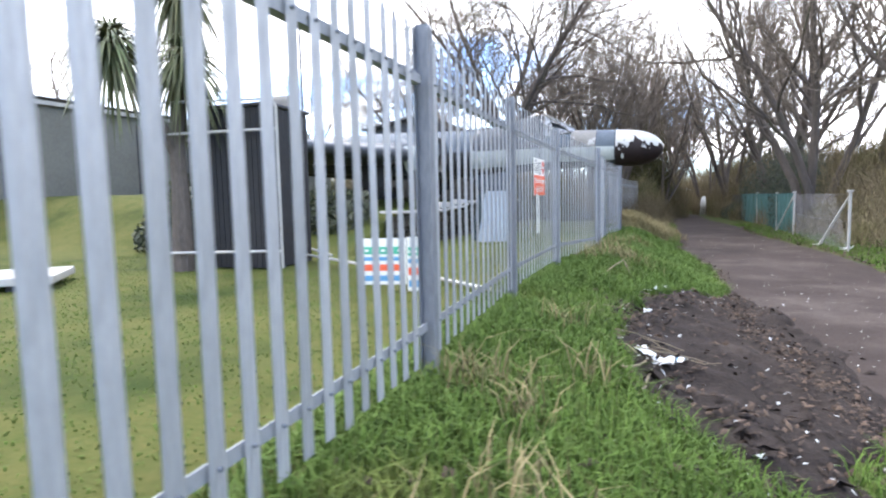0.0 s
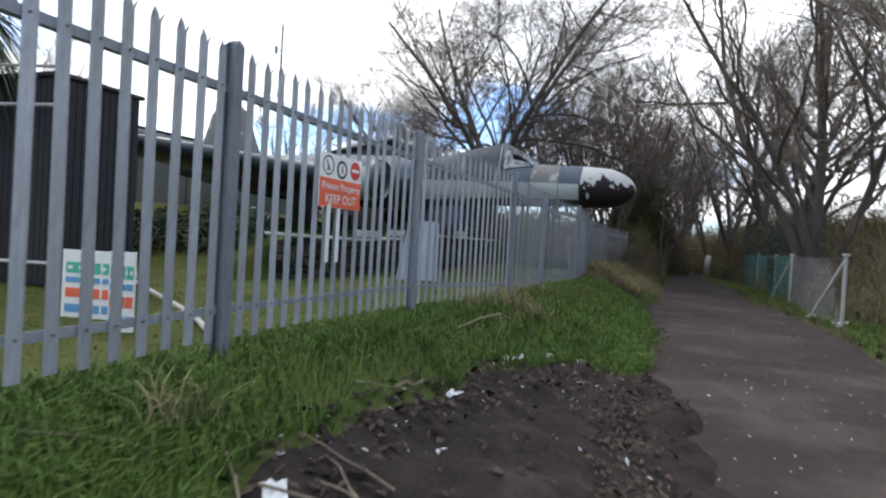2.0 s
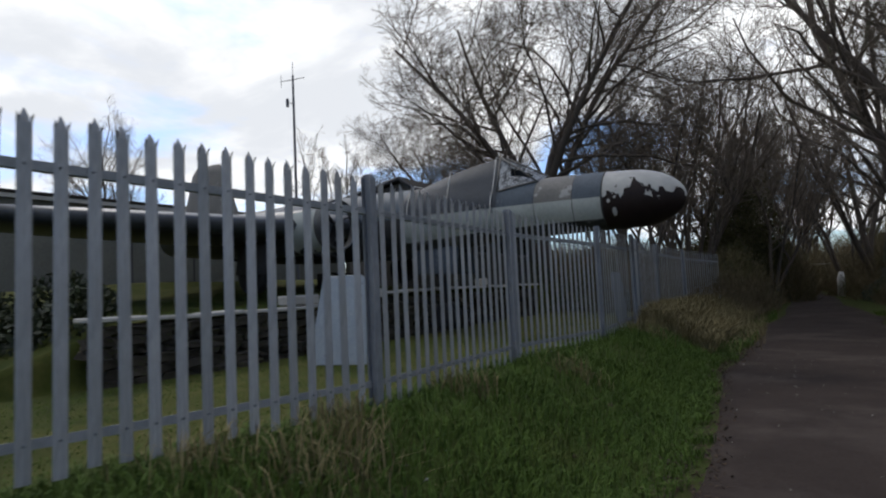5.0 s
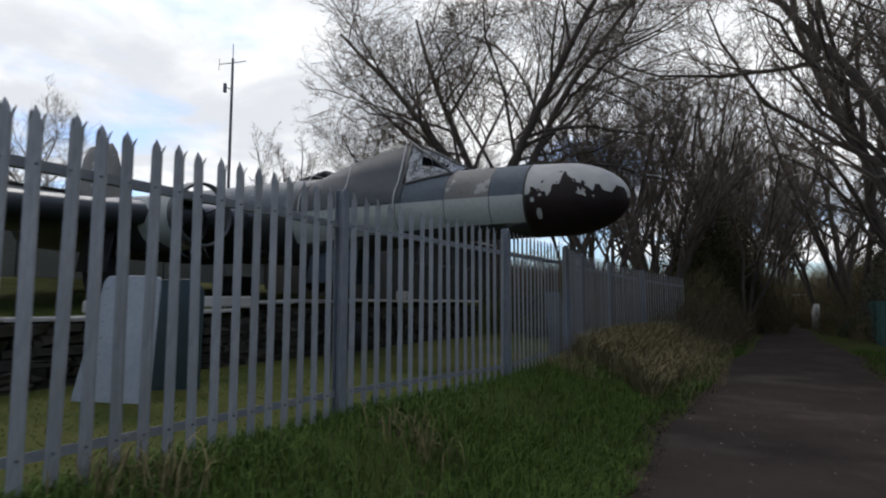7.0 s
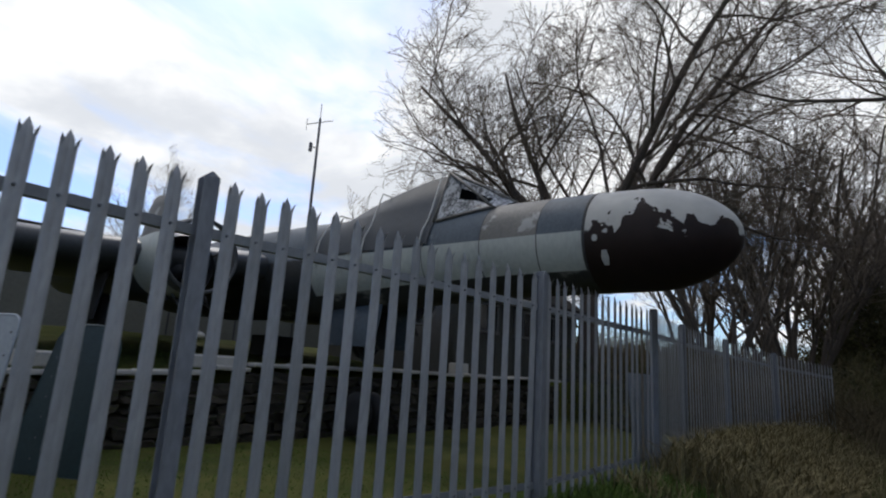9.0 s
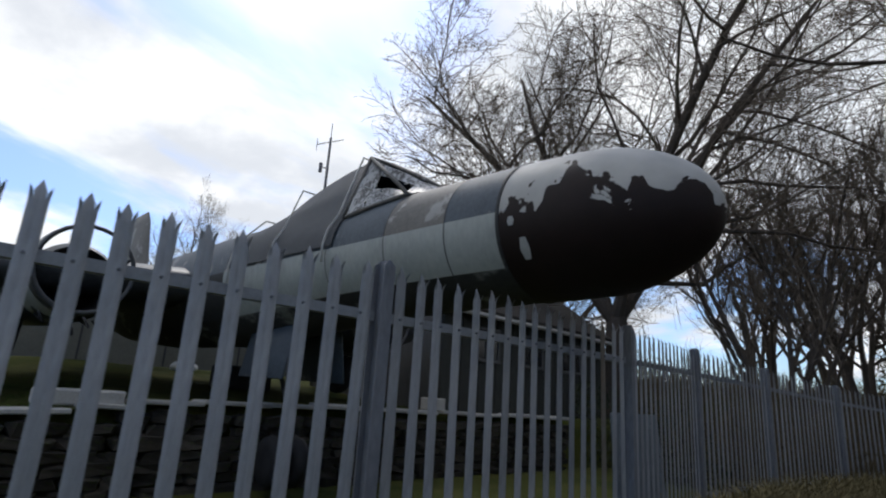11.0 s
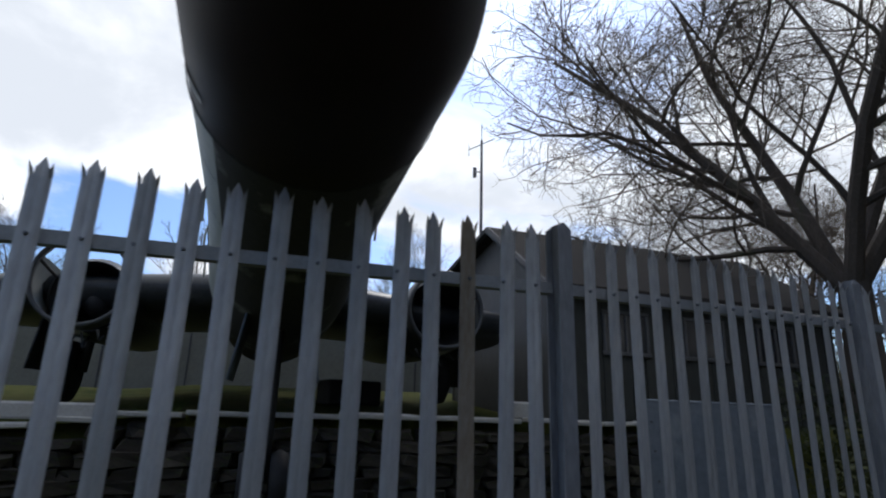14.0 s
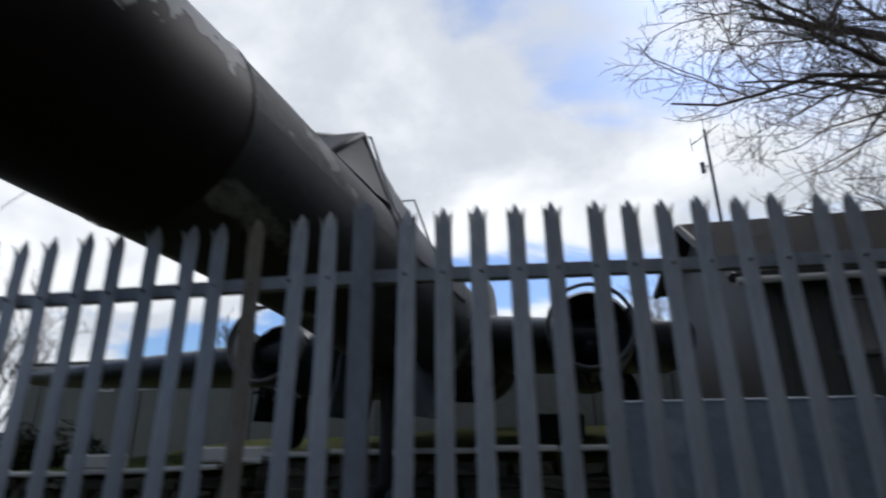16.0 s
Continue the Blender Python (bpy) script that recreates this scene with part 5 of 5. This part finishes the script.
long_building("works_building", "long low khaki rendered building beyond the lawn", -14.8, -2.0, 86.5, 30, 7, 4.2, M_WALL, 0.65, panels=13,
              windows=[(w, 3.45, 1.0, 0.6) for w in (4.0, 6.2, 8.4, 10.6)], fascia=M_SLAB)
def hut():
    """A boarded hut: gable to the south, steep felt roof towards the fence, shallow one behind."""
    x0, x1, y0, y1, zb = -2.75, -7.3, 21.25, 27.2, 1.4
    eave, ridge_x, ridge_z, back = 3.55, -4.8, 5.0, 4.55
    ob = empty("hut", pose(x0, y0, zb))
    tagged(ob, "dark boarded hut with brown felt roof and white gutter", "building")

    def add(name, bm, mat, host=None):
        p = part(name, bm, mat)
        h = host or ob
        p.parent = h
        p.matrix_parent_inverse = h.matrix_world.inverted()
        return p

    def slab(name, c, size, mat, host=None, bevel=0.01):
        bm = bmesh.new()
        box(bm, (0, 0, 0), size, bevel)
        bmesh.ops.translate(bm, vec=c, verts=bm.verts[:])
        return add(name, bm, mat, host)

    slab("wall", (x0 - 0.08, (y0 + y1) / 2, (zb + eave) / 2), (0.16, y1 - y0, eave - zb), M_HUT)
    slab("wall", (x1 + 0.08, (y0 + y1) / 2, (zb + back) / 2), (0.16, y1 - y0, back - zb), M_HUT)
    for y in (y0 + 0.08, y1 - 0.08):
        bm = bmesh.new()
        outline = [(x0 - 0.16, zb), (x0 - 0.16, eave), (ridge_x, ridge_z - 0.03), (x1 + 0.16, back), (x1 + 0.16, zb)]
        f = [bm.verts.new((x, y - 0.08, z)) for x, z in outline]
        g = [bm.verts.new((x, y + 0.08, z)) for x, z in outline]
        bm.faces.new(f)
        bm.faces.new(g[::-1])
        for k in range(5):
            bm.faces.new((f[k], g[k], g[(k + 1) % 5], f[(k + 1) % 5]))
        add("gable", bm, M_CLAD)
    for xa, za, xb, zc in ((x0 + 0.22, eave - 0.10, ridge_x, ridge_z), (x1 - 0.25, back - 0.04, ridge_x, ridge_z)):
        bm = bmesh.new()
        vs = [bm.verts.new((x, y, z + d)) for d in (0.0, 0.09) for x, z, y in ((xa, za, y0 - 0.25), (xb, zc, y0 - 0.25), (xb, zc, y1 + 0.25), (xa, za, y1 + 0.25))]
        for q in ((0, 1, 2, 3), (7, 6, 5, 4), (0, 4, 5, 1), (1, 5, 6, 2), (2, 6, 7, 3), (3, 7, 4, 0)):
            bm.faces.new([vs[k] for k in q])
        add("roof", bm, M_ROOF)
        bm = bmesh.new()
        tube(bm, [(xa, y0 - 0.27, za + 0.02), (xb, y0 - 0.27, zc + 0.02)], 0.07, 6)
        add("barge_board", bm, M_SHADOWY)
    bm = bmesh.new()
    tube(bm, [(x0 + 0.26, y0 - 0.25, eave - 0.13), (x0 + 0.26, y1 + 0.25, eave - 0.15)], 0.05, 8)
    add("gutter", bm, M_SLAB)
    for k in range(22):
        y = y0 + 0.14 + k * (y1 - y0 - 0.28) / 21
        slab("board", (x0 + 0.012, y, (zb + eave) / 2), (0.024, 0.255, eave - zb - 0.06), M_HUT, None, 0.006)
    for wy in (22.5, 24.1, 25.7):
        win = slab("window", (x0 + 0.035, wy, 2.85), (0.03, 0.8, 0.62), M_GLASS)
        for dy, dz, sy, sz in ((0, 0.33, 0.9, 0.06), (0, -0.33, 0.94, 0.07), (-0.41, 0, 0.06, 0.6), (0.41, 0, 0.06, 0.6), (0, 0, 0.045, 0.6)):
            slab("frame", (x0 + 0.055, wy + dy, 2.85 + dz), (0.04, sy, sz), M_CLAD, win)
    return ob


hut()


# ---- dry-stone retaining wall ----
def stone_wall():
    ob = empty("retaining_wall", pose(-1.62, 9, 0.45))
    tagged(ob, "low dark dry-stone retaining wall with pale coping", "wall", kind="structure")
    rng = random.Random(3)
    meshes = []
    for k in range(7):
        bm = bmesh.new()
        box(bm, (0, 0, 0), (0.22, 1.0, 1.0), 0.10)
        for v in bm.verts:
            v.co += Vector((rng.gauss(0, 0.03), rng.gauss(0, 0.07), rng.gauss(0, 0.10)))
        me = bpy.data.meshes.new("stone")
        bmesh.ops.recalc_face_normals(bm, faces=bm.faces[:])
        bm.to_mesh(me)
        bm.free()
        me.materials.append(M_STONE)
        meshes.append(me)
    z = 0.45
    while z < 1.40:
        h = rng.uniform(0.10, 0.15)
        y = 9.6 + rng.random() * 0.3
        while y < 23.5:
            l = rng.uniform(0.22, 0.52)
            if z + h > 1.44 - terrace_drop(y + l / 2):
                y += l
                continue
            s = new("stone", rng.choice(meshes))
            s.parent = ob
            s.matrix_parent_inverse = ob.matrix_world.inverted()
            s.matrix_world = Matrix.Translation((-1.50 + rng.gauss(0, 0.02), y + l / 2, z + h / 2)) @ pose(0, 0, 0, rng.gauss(0, 5), 0, rng.gauss(0, 5)) @ Matrix.Diagonal((1, l * rng.uniform(0.85, 1.0), h * rng.uniform(0.8, 1.1), 1))
            y += l
        z += h
    y = 9.7
    while y < 23.4:
        l = rng.uniform(0.5, 0.95)
        bm = bmesh.new()
        box(bm, (0, 0, 0), (0.42, l - 0.02, 0.055), 0.012)
        s = part("coping_slab", bm, M_SLAB)
        s.parent = ob
        s.matrix_parent_inverse = ob.matrix_world.inverted()
        s.matrix_world = pose(-1.58 + rng.gauss(0, 0.02), y + l / 2, 1.475 - terrace_drop(y + l / 2) + rng.gauss(0, 0.012), rng.gauss(0, 1.2), rng.gauss(0, 1.5), rng.gauss(0, 1.5))
        y += l
    return ob


stone_wall()


def block(label, x, y, z, s, turn=0.0):
    bm = bmesh.new()
    box(bm, (0, 0, 0), s, 0.02)
    ob = part("concrete_block", bm, M_SLAB)
    ob.matrix_world = pose(x, y, z, 0, 0, turn)
    return tagged(ob, label, "block", "concrete blocks")


block("pale concrete block on the wall coping", -1.55, 19.95, 1.60, (0.25, 0.36, 0.2), 8)
block("pale concrete slab on the wall coping", -1.6, 13.2, 1.58 - terrace_drop(13.2), (0.35, 0.62, 0.16), -4)
block("pale concrete slab on the wall coping", -1.62, 15.0, 1.58 - terrace_drop(15.0), (0.3, 0.8, 0.16), 3)


kerb = empty("kerb", pose(-14.35, 16, 1.9))
tagged(kerb, "pale concrete kerb along the foot of the building", "kerb")
for k in range(-8, 20):
    bm = bmesh.new()
    box(bm, (0, 0, 0), (0.16, 0.98, 0.34), 0.02)
    p = part("kerbstone", bm, M_SLAB, kerb)
    p.matrix_parent_inverse = kerb.matrix_world.inverted()
    p.matrix_world = pose(-14.5 + 0.061 * k, 6.5 + k, ground_z(-14.5 + 0.061 * k, 6.5 + k) + 0.03, 0, 0, -3.5)


def sack(label, x, y, r, seed):
    rng = random.Random(seed)
    bm = bmesh.new()
    bmesh.ops.create_icosphere(bm, subdivisions=3, radius=r)
    for v in bm.verts:
        v.co *= 1 + 0.16 * noise.noise(v.co * 6 + Vector((seed, 0, 0)))
        v.co.z = max(v.co.z * 0.75, -r * 0.5)
    ob = part("sack", bm, M_WHITE, smooth=True)
    ob.matrix_world = pose(x, y, ground_z(x, y) + r * 0.48)
    return tagged(ob, label, "sack", "white sacks")


sack("white plastic sack on the grass", -9.1, 18.7, 0.16, 1)
sack("small white plastic sack on the grass", -9.3, 19.15, 0.12, 2)
bm = bmesh.new()
box(bm, (0, 0, 0), (0.6, 1.0, 0.42), 0.03)
crate = part("crate", bm, M_BLACK)
crate.matrix_world = pose(-5.5, 18.6, ground_z(-5.5, 18.6) + 0.21, 0, 0, 12)
tagged(crate, "black plastic crate under the wing", "crate")


# ---- mast ----
def mast():
    x, y = -12.2, 24.0
    ob = empty("radio_mast", pose(x, y, ground_z(x, y)))
    tagged(ob, "slender radio mast with small aerials", "mast")

    def add(name, pts, r):
        bm = bmesh.new()
        tube(bm, pts, r, 8)
        p = part(name, bm, M_MAST)
        p.parent = ob
        p.matrix_parent_inverse = ob.matrix_world.inverted()

    add("pole", [(x, y, ground_z(x, y)), (x, y, 8.6), (x, y, 11.0)], [0.06, 0.055, 0.045])
    add("whip_aerial", [(x, y, 11.0), (x, y, 11.6)], 0.015)
    add("crossbar", [(x - 0.35, y - 0.35, 10.7), (x + 0.35, y + 0.35, 10.95)], 0.018)
    add("aerial", [(x - 0.18, y - 0.18, 9.6), (x - 0.18, y - 0.18, 9.95)], 0.07)
    add("aerial_bracket", [(x, y, 9.75), (x - 0.18, y - 0.18, 9.8)], 0.02)
    add("aerial_element", [(x - 0.35, y - 0.35, 10.45), (x - 0.35, y - 0.35, 10.95)], 0.012)


mast()


def pylon():
    """Crossed spars with wires standing behind the compound."""
    x, y = -6.0, 3.2
    ob = empty("aerial_spars", pose(x, y, ground_z(x, y)))
    tagged(ob, "thin crossed aerial spars with wires", "aerial")
    for name, pts, r in (("spar", [(x, y, ground_z(x, y)), (x + 0.1, y, 4.6)], 0.03), ("spar", [(x, y, 4.2), (x + 0.3, y - 0.9, 6.6)], 0.022), ("spar", [(x, y, 4.3), (x + 0.2, y + 2.2, 5.7)], 0.022),
                         ("wire", [(x + 0.3, y - 0.9, 6.6), (x + 0.2, y + 2.2, 5.7)], 0.006), ("wire", [(x + 0.2, y + 2.2, 5.7), (x, y, 3.2)], 0.006)):
        bm = bmesh.new()
        tube(bm, pts, r, 6)
        p = part(name, bm, M_MAST)
        p.parent = ob
        p.matrix_parent_inverse = ob.matrix_world.inverted()


pylon()
aerial = empty("aerial_pole", pose(-6, 4.6, ground_z(-6, 4.6)))
tagged(aerial, "thin grey aerial pole with two slanting whips", "aerial")
for name, pts, r in (("pole", [(-6, 4.6, ground_z(-6, 4.6)), (-6, 4.7, 6.83)], 0.02), ("whip", [(-6, 4.7, 6.83), (-6, 5.59, 9.82)], 0.011), ("whip", [(-6, 4.7, 6.83), (-6, 7.8, 8.72)], 0.011)):
    bm = bmesh.new()
    tube(bm, pts, r, 6)
    p = part(name, bm, M_MAST)
    p.parent = aerial
    p.matrix_parent_inverse = aerial.matrix_world.inverted()


# ---- cabbage palm ----
def palm(x, y):
    gz = ground_z(x, y)
    ob = empty("palm_tree", pose(x, y, gz))
    tagged(ob, "cabbage palm with drooping sword leaves", "palm tree")
    rng = random.Random(17)
    heads = [((0.12, 0.1, 3.15), 0.95), ((-0.3, -0.75, 3.2), 0.85), ((0.1, 0.15, 4.2), 0.9)]
    bm = bmesh.new()
    tube(bm, [(x, y, gz - 0.05), (x + 0.02, y, gz + 1.2), (x, y, gz + 2.0)], [0.16, 0.12, 0.10], 10)
    for (hx, hy, hz), _ in heads:
        tube(bm, [(x, y, gz + 1.7), (x + hx * 0.6, y + hy * 0.6, gz + 0.6 * hz + 0.7), (x + hx, y + hy, gz + hz - 0.1)], [0.09, 0.08, 0.06], 8)
    p = part("trunk", bm, M_BARK)
    p.parent = ob
    p.matrix_parent_inverse = ob.matrix_world.inverted()
    for (hx, hy, hz), s in heads:
        verts, faces = [], []
        for k in range(300):
            a, e = rng.uniform(0, 6.283), rng.uniform(-1.25, 1.3)
            d = Vector((math.cos(a) * math.cos(e), math.sin(a) * math.cos(e), math.sin(e)))
            side = d.cross(Vector((0, 0, 1))).normalized() * 0.022
            l = s * rng.uniform(0.7, 1.1)
            c = Vector((x + hx, y + hy, gz + hz))
            b = len(verts)
            for i in range(5):
                f = i / 4
                q = c + d * l * f + Vector((0, 0, -0.75 * l * f * f))
                w = side * (1 - f) ** 0.6 * (1.2 if i else 0.6)
                verts += [q - w, q + w]
            for i in range(4):
                faces.append((b + 2 * i, b + 2 * i + 1, b + 2 * i + 3, b + 2 * i + 2))
        q = mesh_object("leaf_head", verts, faces, M_PALMLEAF)
        q.parent = ob
        q.matrix_parent_inverse = ob.matrix_world.inverted()
    return ob


palm(-3.12, 5.62)
box_thing("low_platform", "pale low concrete slab platform on the lawn", "platform", -4.6, 3.4, 40, [("slab", (0, 0, 0.12), (2.4, 1.2, 0.10), M_SLAB), ("support", (-0.8, 0, 0.03), (0.2, 1.0, 0.1), M_SHADOWY),
                                                                                                   ("support", (0.8, 0, 0.03), (0.2, 1.0, 0.1), M_SHADOWY)])


# ---- right-hand mesh fence ----
MESH_POSTS = [(8.36, 15.4), (8.72, 22.0), (8.95, 25.6), (9.05, 30.0), (9.2, 35.0)]


def mesh_fence(i):
    (x0, y0), (x1, y1) = MESH_POSTS[i], MESH_POSTS[i + 1]
    g0, g1 = ground_z(x0, y0), ground_z(x1, y1)
    net = i >= 1
    length = math.hypot(x1 - x0, y1 - y0)
    ob = empty("mesh_fence", pose(x0, y0, g0))
    tagged(ob, "green netted fence bay with posts" if net else "sagging wire mesh fence bay with pale posts and struts", "fence", "mesh fence bays")

    def add(name, bm, mat):
        p = part(name, bm, mat)
        p.parent = ob
        p.matrix_parent_inverse = ob.matrix_world.inverted()

    h = 1.5
    bm = bmesh.new()
    tube(bm, [(x0, y0, g0 - 0.05), (x0, y0, g0 + h)], 0.035, 8)
    box(bm, (x0, y0, g0 + h + 0.02), (0.12, 0.12, 0.05), 0.01)
    add("post", bm, M_SLAB)
    if i in (0, 1):
        for s in (-1,):
            bm = bmesh.new()
            tube(bm, [(x0, y0, g0 + h - 0.08), (x0 - 0.25, y0 + 1.5 * -s, g0)], 0.03, 8)
            add("strut", bm, M_SLAB)
    bm = bmesh.new()
    n = int(length / 0.09)
    reach = 1.45 / length
    for k in range(n):
        f0 = k / n
        for s in (-1, 1):
            f1 = f0 + s * reach
            z0, z1 = 0.0, h - 0.05
            fa, fb = f0, min(1, max(0, f1))
            zb = z1 if fb == f1 else z0 + (z1 - z0) * abs(fb - f0) / reach
            a = Vector((x0 + (x1 - x0) * fa, y0 + (y1 - y0) * fa, g0 + (g1 - g0) * fa + z0))
            b = Vector((x0 + (x1 - x0) * fb, y0 + (y1 - y0) * fb, g0 + (g1 - g0) * fb + zb))
            tube(bm, [a, b], 0.0018, 3, cap=False)
    for z in (0.02, h * 0.5, h - 0.05):
        tube(bm, [(x0, y0, g0 + z), ((x0 + x1) / 2, (y0 + y1) / 2, (g0 + g1) / 2 + z - 0.03), (x1, y1, g1 + z)], 0.004, 4, cap=False)
    add("wire_mesh", bm, M_TEAL if net else M_MAST)
    if net:
        bm = bmesh.new()
        rows = []
        for a in range(15):
            f = a / 14
            rows.append([bm.verts.new((x0 + (x1 - x0) * f + 0.03 * math.sin(a * 1.9 + b), y0 + (y1 - y0) * f, g0 + (g1 - g0) * f + 0.04 + b * 0.48)) for b in range(4)])
        for u, v in zip(rows, rows[1:]):
            for b in range(3):
                bm.faces.new((u[b], u[b + 1], v[b + 1], v[b]))
        add("netting", bm, M_TEAL)


for i in range(len(MESH_POSTS) - 1):
    mesh_fence(i)

# board fence and goal frame at the path's far end
bm = bmesh.new()
box(bm, (0, 0, 0.7), (0.03, 0.21, 1.4), 0.006)
BOARD = bpy.data.meshes.new("board")
bm.to_mesh(BOARD)
bm.free()
BOARD.materials.append(M_STONE)
for k in range(14):
    y = 36 + k * 2.2
    bay = empty("board_fence", pose(9.3 + 0.12 * k, y, ground_z(9.3, y)))
    tagged(bay, "dark weathered board fence bay", "fence", "board fence bays")
    for j in range(9):
        ob = new("board", BOARD)
        ob.parent = bay
        ob.matrix_parent_inverse = bay.matrix_world.inverted()
        ob.matrix_world = bay.matrix_world @ pose(0.004 * (j % 2), (j - 4) * 0.24, 0.03 * ((j * 7) % 3))
goal = empty("barrier_frame", pose(9.2, 62, 0))
tagged(goal, "white painted tubular barrier frame across the path", "barrier")
for pts in ([(7.6, 62, 0.0), (7.6, 62, 2.0)], [(10.0, 62, 0.0), (10.0, 62, 2.0)], [(7.6, 62, 2.0), (10.0, 62, 2.0)]):
    bm = bmesh.new()
    tube(bm, pts, 0.07, 8)
    p = part("tube", bm, M_WHITE)
    p.parent = goal
    p.matrix_parent_inverse = goal.matrix_world.inverted()
bm = bmesh.new()
tube(bm, [(8.3, 45, 0), (8.3, 45, 0.9), (8.35, 45, 1.35)], [0.22, 0.2, 0.12], 10)
tagged(part("marker_post", bm, M_WHITE, smooth=True), "pale weathered marker post beside the path", "post")

# two added plates: whitened lower parts of the pales below the warning sign
for y in (5.31, 5.46):
    bm = bmesh.new()
    box(bm, (0, 0, 0), (0.004, 0.052, 0.46), 0.0015)
    ob = part("plastic_strip", bm, M_WHITE)
    ob.matrix_world = pose(2.178, y, 1.36, 0, 0, -2)
    tagged(ob, "whitened lower part of a fence pale, added as a thin plate", "strip", "plastic strips")
